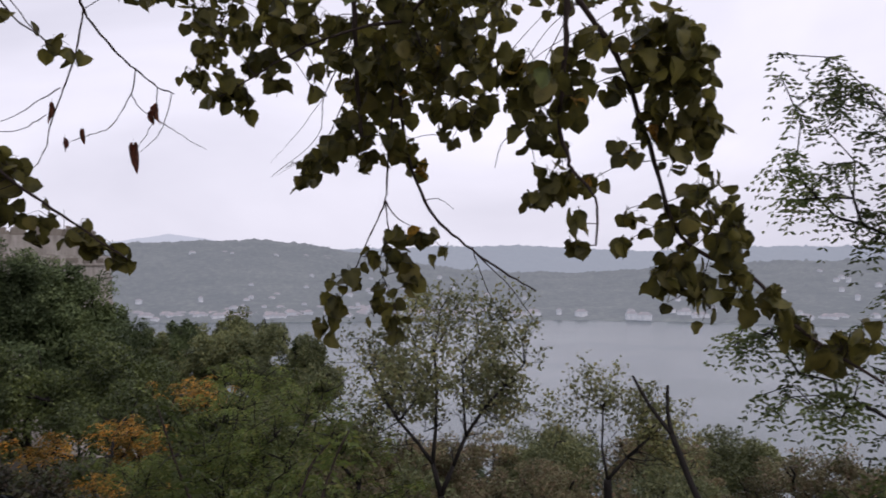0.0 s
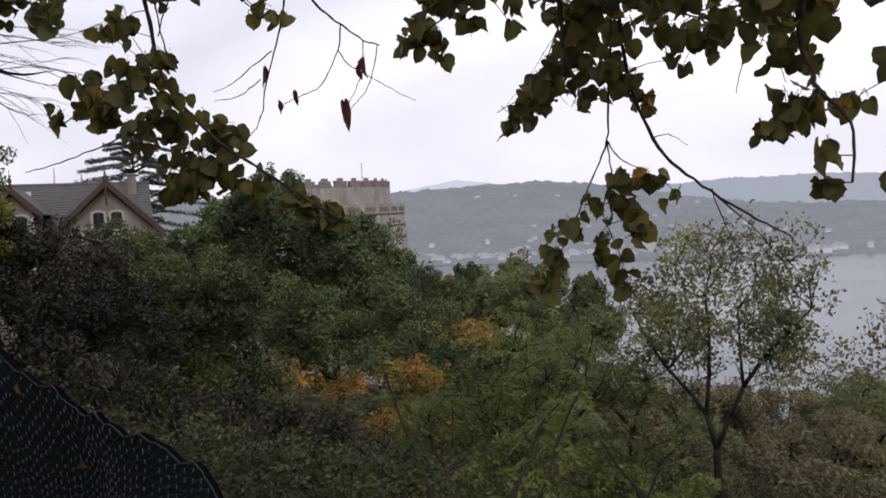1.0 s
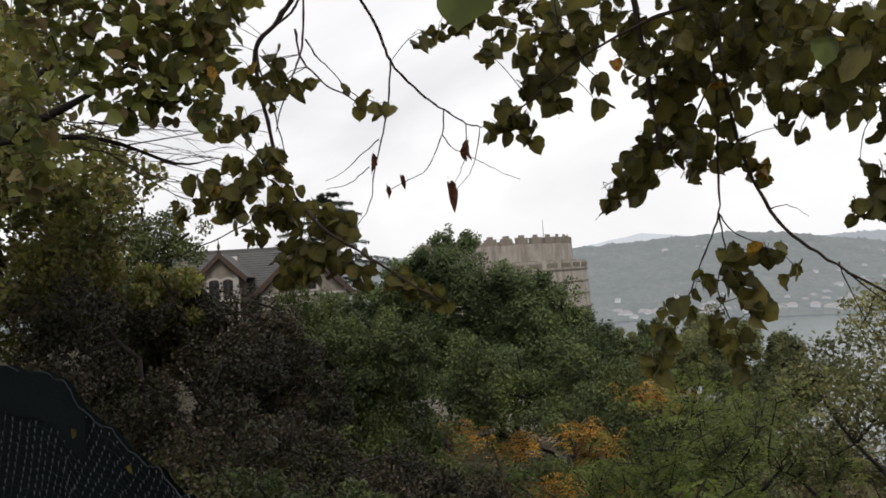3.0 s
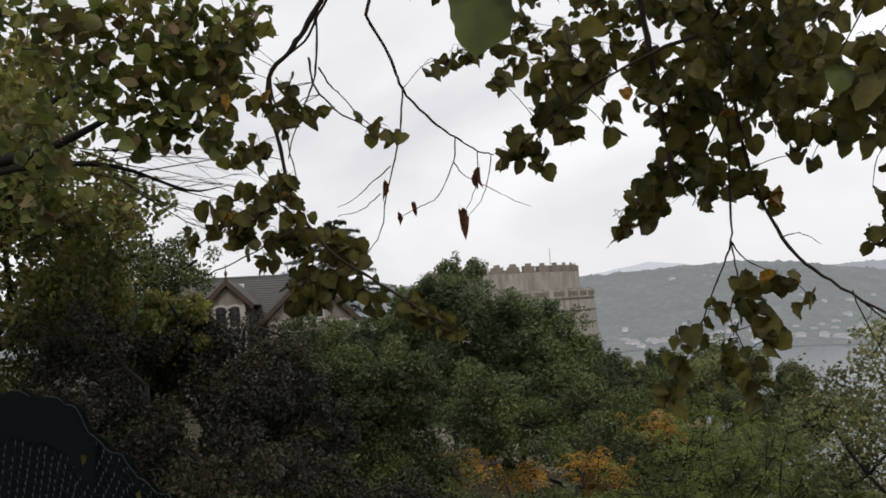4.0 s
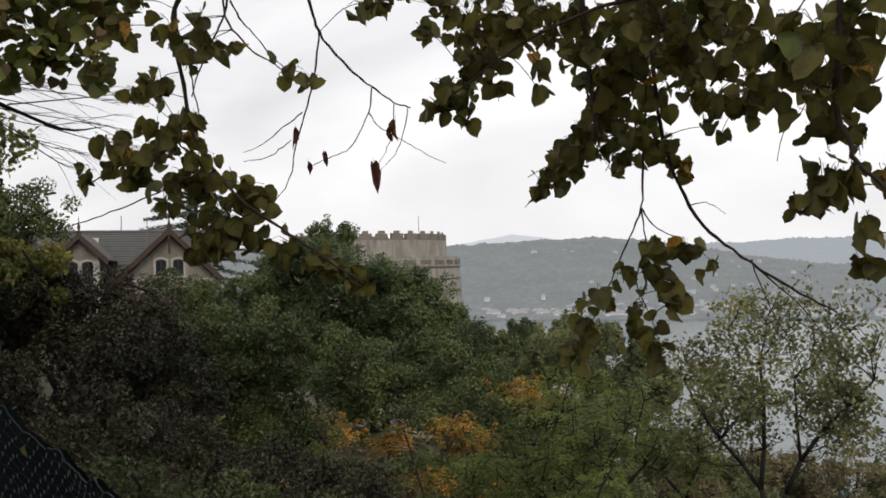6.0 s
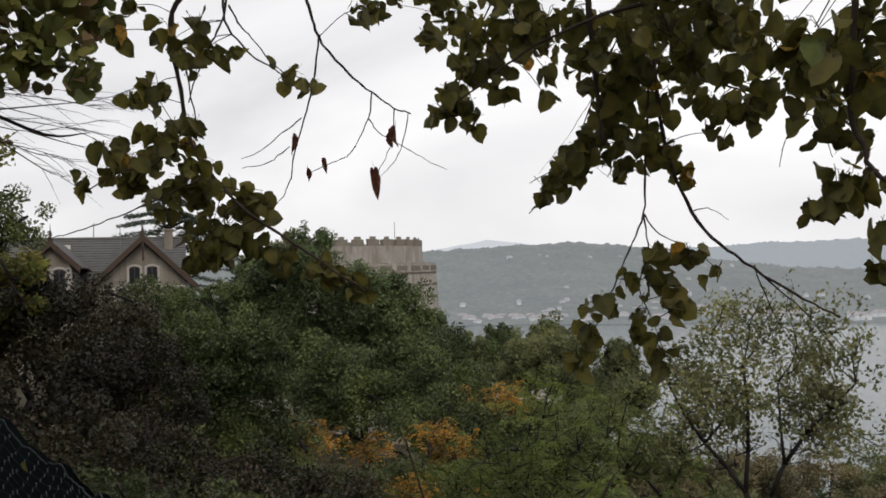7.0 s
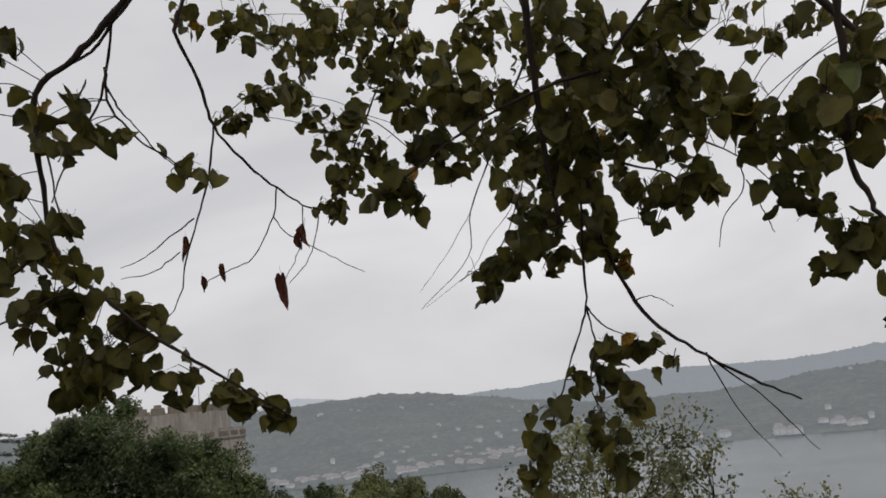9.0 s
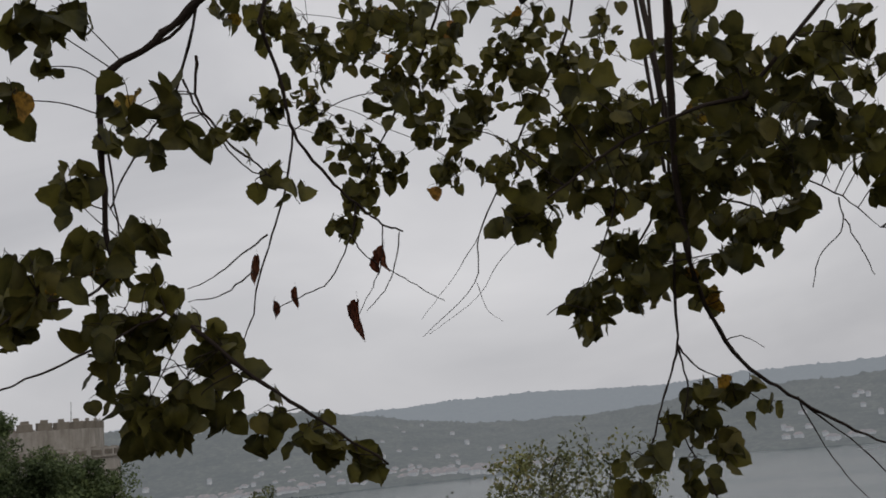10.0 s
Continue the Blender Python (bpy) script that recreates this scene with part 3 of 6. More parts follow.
def hillside_plants():
    # large evergreens in front of the tower
    broad_tree("evergreen_tree", "large dark green evergreen tree before the tower", "tree", (-13.5, 27.5),
               [(-15.6, 26.2, 3.0, 0.5, 0.5, 0.5), (-14.7, 26.4, 2.7, 0.5, 0.5, 0.5), (-12.3, 27.5, 1.15, 0.5, 0.5, 0.45), (-11.1, 28, -0.2, 0.5, 0.5, 0.5), (-17.3, 25.5, 1.6, 0.6, 0.5, 0.45), (-14.6, 26.6, 0.6, 2.0, 1.8, 1.7), (-15.6, 26.0, -0.4, 2.2, 1.8, 1.8), (-12.9, 27.2, -1.2, 2.0, 1.8, 1.7), (-15.3, 26.3, 1.7, 1.5, 1.6, 1.45), (-16.7, 25.9, 0.9, 1.5, 1.6, 1.4), (-13.6, 27.2, 0.4, 1.5, 1.6, 1.4), (-12.5, 27.6, 0.0, 1.4, 1.5, 1.35), (-11.4, 28.0, -1.4, 1.3, 1.5, 1.4), (-17.2, 25.6, 0.2, 1.6, 1.6, 1.4), (-18.8, 25, -0.6, 1.6, 1.6, 1.4), (-14, 26, -2.0, 2.8, 2.2, 1.6), (-11.9, 27.8, -2.4, 1.5, 1.6, 1.5), (-16.3, 24.6, 1.7, 0.9, 0.9, 0.8), (-15.5, 25.0, 2.1, 0.8, 0.8, 0.7), (-17.0, 24.3, 0.9, 1.0, 0.9, 0.9), (-18.0, 24.2, 0.1, 1.0, 0.9, 0.9), (-12.9, 27.0, 0.75, 0.9, 0.8, 0.7), (-12.1, 27.3, 0.3, 0.8, 0.8, 0.7), (-13.8, 26.6, 1.25, 0.8, 0.8, 0.7), (-11.6, 27.6, -0.5, 0.8, 0.8, 0.8)],
               165000, 0.115, M_PINE, 0.03, 90, 11, 0.0, 0.5, 26, 0.31)
    broad_tree("evergreen_tree", "dark green evergreen tree low on the slope", "tree", (-9, 23.5),
               [(-9.3, 23, -2.2, 2.0, 1.8, 1.4), (-11.5, 22, -2.0, 1.9, 1.7, 1.6), (-7.0, 23.5, -3.2, 1.9, 1.8, 1.4)], 52000, 0.095, M_OAK, 0.03, 60, 12, 0, 0.55, 26, 0.32)
    # holm oak and laurels on the near left
    broad_tree("holm_oak", "dark holm oak with small glossy leaves", "tree", (-8.4, 11.3),
               [(-8.2, 10.2, 0.75, 0.65, 0.7, 0.6), (-7.6, 10.7, 0.70, 0.65, 0.7, 0.6), (-7.1, 11.0, 0.25, 0.6, 0.7, 0.6), (-7.7, 10.4, -0.1, 0.8, 0.8, 0.7), (-8.9, 11.2, 0.75, 1.0, 1.0, 0.95), (-7.9, 11.6, 0.35, 0.9, 0.9, 0.85), (-9.6, 10.6, 0.3, 0.9, 0.9, 0.9), (-8.3, 10.9, -0.9, 1.5, 1.1, 0.9), (-7.2, 11.4, -1.1, 0.9, 1.0, 0.9), (-9.6, 10.2, -1.0, 1.2, 1.0, 1.0)],
               100000, 0.056, M_OAK, 0.02, 90, 13, 0, 0.55, 36, 0.25)
    broad_tree("laurel_shrub", "dense dark laurel shrub with brownish leaves", "shrub", (-5.6, 6.2),
               [(-5.9, 6.3, 0.5, 0.8, 0.8, 0.8), (-7.0, 5.4, 1.1, 0.8, 0.8, 0.9), (-5.3, 6.5, -0.1, 0.7, 0.7, 0.7), (-5.7, 6.2, -0.5, 1.0, 0.9, 0.8), (-4.4, 6.7, -0.6, 0.8, 0.8, 0.7), (-6.6, 5.2, 0.2, 0.9, 0.8, 0.9), (-4.9, 7.2, -0.6, 0.7, 0.7, 0.6)],
               100000, 0.042, M_LAUREL, 0.014, 110, 14, 0, 0.5, 34, 0.25)
    broad_tree("laurel_shrub", "dark laurel shrub low behind the netting", "shrub", (-3.6, 6.6),
               [(-3.6, 6.7, -0.7, 0.8, 0.8, 0.6), (-4.0, 5.6, -0.6, 0.7, 0.7, 0.7), (-4.6, 5.0, -0.1, 0.7, 0.7, 0.7), (-2.9, 7.2, -1.1, 0.7, 0.7, 0.5)], 44000, 0.042, M_LAUREL, 0.012, 70, 15, 0, 0.5, 34, 0.25)
    broad_tree("yellowing_shrub", "yellow-green shrub crown above the laurels", "shrub", (-7.6, 6.9),
               [(-7.3, 6.7, 1.55, 0.5, 0.5, 0.45), (-8.2, 6.2, 1.9, 0.7, 0.7, 0.6)], 12000, 0.065, M_LEFT, 0.014, 60, 16, 0.2, 0.6, 26, 0.32)
    broad_tree("dark_tree", "dark green tree standing behind the laurels", "tree", (-13.6, 12.4),
               [(-13.7, 12.0, 1.2, 1.1, 1.1, 1.2), (-11.1, 10.0, 2.5, 0.70, 0.70, 0.70), (-11.4, 9.6, 2.5, 0.90, 0.90, 0.90), (-15.2, 11.4, 2.2, 1.4, 1.2, 1.3), (-14.6, 11.6, 0.2, 1.7, 1.4, 1.4)], 36000, 0.065, M_OAK, 0.025, 60, 17, 0, 0.55, 26, 0.32)
    broad_tree("laurel_shrub", "dark laurel hedge below the dormer", "shrub", (-6.8, 7.6),
               [(-6.9, 6.9, 1.15, 0.6, 0.6, 0.6), (-6.4, 7.4, 1.05, 0.6, 0.6, 0.6), (-6.6, 7.8, 0.8, 0.55, 0.6, 0.55), (-6.2, 8.0, 0.2, 0.55, 0.6, 0.55), (-7.4, 7.1, 1.3, 0.6, 0.6, 0.6), (-6.8, 7.4, 0.2, 0.9, 0.9, 0.8)], 60000, 0.043, M_LAUREL, 0.014, 70, 18, 0, 0.5, 34, 0.25)
    broad_tree("yellowing_shrub", "olive-yellow shrub beside the laurel hedge", "shrub", (-8.1, 7.2),
               [(-8.1, 7.1, 1.45, 0.5, 0.5, 0.4), (-8.9, 6.8, 1.9, 0.5, 0.5, 0.5)], 9000, 0.06, M_LEFT, 0.014, 50, 19, 0.2, 0.6, 34, 0.25)
    broad_tree("undergrowth", "dark green bushes just below the terrace", "shrub", (-2.9, 6.2),
               [(-3.5, 5.3, -0.4, 0.55, 0.55, 0.45), (-3.0, 5.9, -0.6, 0.55, 0.55, 0.45), (-2.5, 6.3, -0.8, 0.55, 0.55, 0.45), (-2.7, 5.0, -0.6, 0.60, 0.60, 0.50)], 42000, 0.045, M_OAK, 0.01, 60, 125, 0, 0.55, 34, 0.27)
    broad_tree("undergrowth", "fresh green bushes below the thin tree", "shrub", (0.2, 6.4),
               [(-1.6, 6.6, -0.7, 0.50, 0.50, 0.40), (-1.0, 7.1, -0.9, 0.50, 0.50, 0.40), (-0.2, 6.8, -0.9, 0.50, 0.50, 0.35), (-1.3, 6.0, -0.8, 0.60, 0.60, 0.45)], 26000, 0.05, M_FEATHER, 0.01, 60, 126, 0.2, 0.5, 34, 0.28)
    broad_tree("undergrowth", "low olive bushes growing beside the netting", "shrub", (-2.0, 3.6),
               [(-1.9, 3.05, 0.25, 0.32, 0.3, 0.3), (-1.85, 3.4, 0.15, 0.35, 0.3, 0.3), (-1.8, 3.9, 0.0, 0.4, 0.35, 0.3), (-2.3, 3.5, 0.25, 0.35, 0.35, 0.3), (-1.6, 4.2, -0.1, 0.4, 0.35, 0.3), (-2.6, 4.2, 0.05, 0.45, 0.4, 0.35), (-1.2, 3.5, -0.1, 0.4, 0.35, 0.25)], 22000, 0.032, M_COVER, 0.006, 70, 131, 0.1, 0.5, 30, 0.3)
    broad_tree("undergrowth", "green-brown bushes below the netting", "shrub", (-3.2, 4.8),
               [(-3.1, 4.6, 0.0, 0.5, 0.45, 0.4), (-2.6, 5.2, -0.25, 0.5, 0.45, 0.4), (-2.0, 5.2, -0.45, 0.5, 0.45, 0.35), (-3.6, 4.4, 0.15, 0.45, 0.4, 0.4)], 20000, 0.036, M_OAK, 0.007, 60, 132, 0, 0.5, 30, 0.28)
    # farther trees towards the shore
    k = 20
    for x, y, z, r, h, mat, lab in ((-1.4, 29, -6.0, 2.0, 1.7, M_BROWN, "russet-green tree behind the thin tree"), (3.4, 30, -6.4, 2.1, 1.7, M_MID, "olive tree behind the thin trees"), (-8.6, 37, -2.7, 1.7, 2.0, M_MID, "yellow-green tree beside the others"), (-6.2, 38, -3.6, 1.7, 2.0, M_MID, "muted green tree on the lower slope"), (-12.0, 33, -2.6, 1.4, 1.6, M_OAK, "dark rounded tree beside the tower foot"), (-15.6, 48, -3.4, 1.5, 2.1, M_PINE, "dark green tree on the lower slope"),
                                    (-10.3, 39, -3.0, 2.0, 2.2, M_MID, "yellow-green tree on the lower slope"), (-13.5, 40, -3.6, 1.8, 2.2, M_MID, "mixed green tree on the lower slope"), (-7.6, 44.5, -4.0, 1.3, 2.0, M_OAK, "dark upright tree on the lower slope"),
                                    (-7.0, 33, -4.2, 2.2, 2.2, M_MID, "olive-green tree on the lower slope"), (-3.6, 30, -5.6, 2.4, 2.0, M_BROWN, "russet tree on the lower slope"), (0.8, 30, -6.3, 2.4, 1.9, M_BROWN, "brownish tree on the lower slope"),
                                    (4.6, 36, -7.8, 2.6, 2.6, M_MID, "dull green tree on the lower slope"), (9.0, 34, -7.2, 2.6, 2.4, M_BROWN, "russet tree far down the slope"), (13.5, 38, -8.4, 2.8, 2.6, M_MID, "dull green tree far down the slope"),
                                    (-5.0, 22, -3.6, 1.7, 1.7, M_MID, "green shrub on the middle slope"), (-1.8, 21, -4.6, 1.6, 1.5, M_BROWN, "brownish shrub on the middle slope"), (2.0, 20, -4.2, 1.7, 1.5, M_BROWN, "russet shrub on the middle slope"),
                                    (6.0, 22, -4.8, 1.9, 1.6, M_MID, "olive shrub on the middle slope"), (10.5, 23, -5.2, 2.2, 1.8, M_BROWN, "brown shrub on the middle slope"), (17.0, 30, -8, 3.0, 2.4, M_MID, "dull green tree at the edge of the slope"),
                                    (-22.0, 36, -2.4, 3.2, 3.2, M_OAK, "dark tree below the house"), (-27.0, 33, -1.6, 3.2, 3.2, M_PINE, "dark tree beside the house"), (-32, 42, -3.5, 3.6, 3.2, M_OAK, "dark tree at the foot of the house"), (-26, 62, -7.0, 5, 5, M_PINE, "dark tree between house and tower"), (-36, 82, -9, 6, 6, M_PINE, "dark tree below the tower wall")):
        k += 1
        rng = random.Random(k)
        lobes = [(x + rng.uniform(-.55, .55) * r, y + rng.uniform(-.5, .5) * r, z + rng.uniform(-.5, .55) * h, r * rng.uniform(.45, .7), r * rng.uniform(.45, .7), h * rng.uniform(.4, .55)) for _ in range(6)]
        far = math.hypot(x, y)
        broad_tree("slope_tree", lab, "tree", (x, y), lobes, int(min(30000, 15000 + 1500 * r * r)), 0.0032 * far, mat, 0.03, 50, k, 0, 0.6, 24, 0.32, "trees down the slope")


def conifer(name, label, x, y, top, r, seed, mat, group=""):
    """A narrow cypress: close upright sprays round a trunk."""
    rng = np.random.default_rng(seed)
    z = ground_z(x, y) - 0.1
    tree = thing(name, label, "tree", group, (x, y, z))
    h = top - z
    part("trunk", mesh_of("trunk", *tube([Vector((0, 0, 0)), Vector((0.05, 0, h * 0.5)), Vector((0, 0, h * 0.97))], 0.05 * h ** 0.7, 0.01, 7), M_BARK, True), tree)
    n = 5000
    u = rng.uniform(0, 1, n) ** 0.8
    a = rng.uniform(0, 2 * math.pi, n)
    rr = r * np.sin(np.clip(u * 0.93 + 0.07, 0, 1) * math.pi) ** 0.6 * (1 - 0.75 * u) * rng.uniform(0.55, 1.1, n) * (1 + 0.3 * np.sin(5 * a + 20 * u))
    p = np.stack([rr * np.cos(a), rr * np.sin(a), h * (0.12 + 0.88 * u)], 1)
    v, f = leaf_cards(p, 0.05 * h ** 0.8, rng, None, 0.4, -2.0)
    part("crown", mesh_np("crown", v, f, mat), tree, kind="stuff")


def cypresses():
    for i, (x, y, top, r) in enumerate(((10.4, 77, -15.2, 1.5), (8.0, 58, -11.4, 1.2), (9.4, 78, -15.8, 1.4), (6.2, 57, -12.2, 1.4), (4.0, 55, -11.6, 1.5), (12.5, 60, -12.6, 1.6), (5.0, 66, -12.6, 1.4), (15, 64, -13.4, 1.7), (18.5, 60, -12.6, 1.7), (2.3, 60, -12.3, 1.5), (22, 62, -13, 1.8))):
        conifer("cypress", "dark narrow cypress low on the slope", x, y, top, r, 60 + i, M_PINE, "cypresses down the slope")


def autumn_shrub(x, y, z, r, n, seed, label, leaf=M_ORANGE, size=0.16):
    """A shrub with sprays of long drooping leaflets."""
    rng = np.random.default_rng(seed)
    gz = ground_z(x, y) - 0.1
    org = np.array([x, y, gz])
    shrub = thing("autumn_shrub" if leaf is M_ORANGE else "feathery_shrub", label, "shrub", "", tuple(org))
    tips = rng.normal(size=(n, 3)) * (0.5 * r, 0.5 * r, 0.36 * r) + np.array([x, y, z]) - org
    nodes, parents = grown((0, 0, 0), tips, rng, 0.4)
    thick, fine = branch_tubes(nodes, parents, 0.006)
    part("trunk", mesh_of("stem", *joined(thick), M_BARK, True), shrub)
    part("branchwork", mesh_of("branchwork", *joined(fine), M_BARK, True), shrub, kind="stuff")
    v, f = pinnate(tips, rng, size, 6, 0.32)
    part("crown", mesh_np("crown", v, f, leaf), shrub, kind="stuff")


def pinnate(tips, rng, length, pairs, wide, per=4, droop=0.7):
    """Compound leaves: pairs of narrow leaflets along a drooping stalk, some to each twig end."""
    vs, fs, o = [], [], 0
    for p in tips:
        for _ in range(per):
            a = rng.uniform(0, 2 * math.pi)
            d = np.array([math.cos(a), math.sin(a), rng.uniform(-0.5, 0.5)])
            d /= np.linalg.norm(d)
            s = np.cross(d, (0, 0, 1.0))
            s /= np.linalg.norm(s) + 1e-6
            ln = length * rng.uniform(0.7, 1.3) * 1.6
            for j in range(pairs):
                u = (j + 0.6) / pairs
                c = p + d * ln * u + np.array([0, 0, -droop * ln * u * u])
                for sg in (-1, 1):
                    q = sg * s * 0.85 + d * 0.45 + np.array([0, 0, -0.35 + 0.25 * rng.normal()])
                    q /= np.linalg.norm(q)
                    k = length * 0.42 * rng.uniform(0.8, 1.15)
                    w = np.cross(q, d + 0.4 * rng.normal(size=3))
                    w *= 0.5 * wide * k / (np.linalg.norm(w) + 1e-6)
                    vs += [c, c + q * k * 0.5 + w, c + q * k, c + q * k * 0.5 - w]
                    fs.append((o, o + 1, o + 2, o + 3))
                    o += 4
    return np.array(vs), np.array(fs)


def shrubs():
    for i, (x, y, z, r, n) in enumerate(((-7.3, 13.0, -1.15, 0.42, 26), (-6.4, 13.4, -1.35, 0.35, 18), (-5.35, 14.4, -1.45, 0.55, 40), (-5.3, 12.7, -1.95, 0.5, 36), (-5.15, 17.3, -1.05, 0.62, 40), (-4.3, 12.4, -1.9, 0.35, 16), (-5.9, 11.8, -2.0, 0.4, 20), (-5.0, 12.0, -1.75, 0.4, 26))):
        autumn_shrub(x, y, z, r, round(n * 1.4), 80 + i, "shrub with orange autumn leaves on the slope")
    for i, (x, y, z, r, n) in enumerate(((-2.0, 11.0, -0.75, 0.75, 60), (-2.9, 10.7, -1.1, 0.75, 60), (-1.2, 11.2, -0.9, 0.6, 45), (-3.8, 11.0, -1.5, 0.7, 50), (-2.2, 10.0, -1.5, 0.8, 60), (-0.9, 10.2, -1.7, 0.7, 45), (-3.2, 13.6, -0.7, 0.7, 50))):
        autumn_shrub(x, y, z + 0.2, r, round(n * 1.7), 95 + i, "feathery bright green shrub on the slope", M_FEATHER, 0.13)
    broad_tree("undergrowth", "dark mixed undergrowth between the shrubs", "shrub", (-5.2, 12.4),
               [(-6.6, 12.4, -2.0, 1.3, 0.9, 0.7), (-5.0, 13.4, -2.1, 1.4, 0.9, 0.7), (-4.4, 16.6, -1.9, 1.4, 1.2, 0.8), (-3.6, 12.2, -2.4, 1.2, 0.9, 0.7), (-6.2, 16.5, -1.6, 1.3, 1.2, 0.9)], 30000, 0.075, M_OAK, 0.012, 70, 120, 0, 0.55, 34, 0.25)
    broad_tree("undergrowth", "brown-green undergrowth below the thin trees", "shrub", (1.2, 12.5),
               [(-0.8, 12.5, -2.3, 1.2, 0.9, 0.6), (1.0, 13, -2.7, 1.3, 1.0, 0.6), (3.0, 13, -2.9, 1.4, 1.0, 0.7), (5.0, 13.5, -3.1, 1.4, 1.0, 0.7)], 24000, 0.075, M_BROWN, 0.012, 60, 121, 0, 0.55, 34, 0.25)


def slope_shrubs():
    """Olive and russet shrubs that close the slope below and behind the thin trees."""
    for i, (x, y, z, r, mat, lab) in enumerate((
            (-2.4, 14.8, -2.4, 1.0, M_MID, "olive shrub beside the feathery green shrubs"), (-1.5, 15.2, -2.8, 1.0, M_BROWN, "russet shrub behind the thin tree"), (-0.6, 16.4, -3.1, 1.1, M_MID, "dull olive shrub behind the thin tree"),
            (0.5, 17.0, -3.5, 1.2, M_BROWN, "brown-green shrub on the open slope"), (1.8, 18.0, -4.0, 1.3, M_MID, "olive shrub on the open slope"), (3.2, 19.5, -4.5, 1.4, M_BROWN, "russet-brown shrub on the open slope"),
            (4.8, 20.0, -4.8, 1.4, M_MID, "dull green shrub on the open slope"), (-1.3, 10.8, -2.2, 0.8, M_COVER, "dark olive bush low on the slope"), (-0.4, 11.8, -2.7, 0.9, M_BROWN, "brownish bush low on the slope"),
            (0.6, 12.0, -2.8, 0.9, M_COVER, "olive bush below the thin trees"), (1.7, 11.6, -2.8, 0.9, M_BROWN, "russet bush below the thin trees"), (2.9, 11.4, -2.9, 1.0, M_COVER, "dull olive bush below the thin trees"))):
        rng = random.Random(300 + i)
        lobes = [(x + rng.uniform(-.6, .6) * r, y + rng.uniform(-.4, .4) * r, z + rng.uniform(-.5, .4) * r, r * rng.uniform(.4, .65), r * rng.uniform(.4, .6), r * rng.uniform(.35, .55)) for _ in range(6)]
        broad_tree("slope_shrub", lab, "shrub", (x, y), lobes, 9000, 0.0045 * math.hypot(x, y), mat, 0.008, 50, 300 + i, 0.1, 0.55, 26, 0.3, "shrubs on the open slope")


def thin_trees():
    fork = (-0.02, 8.0, -0.63)
    thin_tree("thin_crowned_tree", "small open-crowned tree with sparse olive leaves", (0.03, 8.0), fork,
              [(0.2, 8.4, 0.75, 1.1, 0.8, 0.85), (-0.45, 8.3, 0.45, 0.6, 0.6, 0.6), (0.7, 8.3, 0.3, 0.55, 0.6, 0.55), (-0.1, 8.2, 0.1, 0.8, 0.5, 0.35)], 1000, 11000, 0.043, M_OLIVE, 0.0021, 31,
              limbs=[[fork, (-0.10, 8.0, -0.32), (-0.24, 7.98, -0.12), (-0.42, 7.97, 0.09), (-0.58, 7.95, 0.33), (-0.71, 7.95, 0.60)],
                     [(-0.42, 7.97, 0.09), (-0.28, 8.0, 0.26), (-0.16, 8.03, 0.41), (-0.03, 8.06, 0.70)],
                     [(-0.10, 8.0, -0.32), (-0.07, 8.06, 0.01), (-0.06, 8.1, 0.41), (-0.09, 8.15, 0.75)],
                     [fork, (0.10, 8.03, -0.35), (0.22, 8.05, -0.07), (0.40, 8.06, 0.20), (0.60, 8.1, 0.41), (0.80, 8.15, 0.62)],
                     [(0.22, 8.05, -0.07), (0.20, 8.1, 0.26), (0.19, 8.15, 0.62)]])
    thin_tree("thin_crowned_tree", "smaller open-crowned tree with sparse olive leaves", (1.6, 8.1), (1.6, 8.1, -0.5),
              [(1.75, 8.3, 0.15, 0.6, 0.5, 0.6), (2.1, 8.2, -0.1, 0.5, 0.5, 0.4)], 340, 3400, 0.042, M_OLIVE, 0.0022, 32,
              limbs=[[(1.6, 8.1, -0.5), (1.55, 8.12, -0.2), (1.57, 8.15, 0.2)], [(1.6, 8.1, -0.5), (1.8, 8.15, -0.3), (2.05, 8.2, -0.1)]])


def dead_stick():
    z = ground_z(1.75, 4.4)
    st = thing("dead_sapling", "bare forked dead sapling with a broken top", "sapling", "", (1.75, 4.4, z - 0.05))
    o = Vector((1.75, 4.4, z - 0.05))
    rng = random.Random(3)
    stem = [Vector(p) - o for p in ((1.75, 4.4, z - 0.05), (1.52, 4.56, 0.1), (1.41, 4.62, 0.3), (1.30, 4.73, 0.63))]
    part("trunk", mesh_of("stem", *tube(smooth_line(stem), 0.028, 0.016, 7, 0.08, rng), M_BARK, True), st)
    for q in (((1.30, 4.73, 0.63), (1.19, 4.78, 0.78), (1.10, 4.83, 0.95)), ((1.30, 4.73, 0.63), (1.285, 4.76, 0.76), (1.29, 4.78, 0.90))):
        part("limb", mesh_of("limb", *tube(smooth_line([Vector(p) - o for p in q]), 0.014, 0.008, 6, 0.1, rng), M_BARK, True), st)


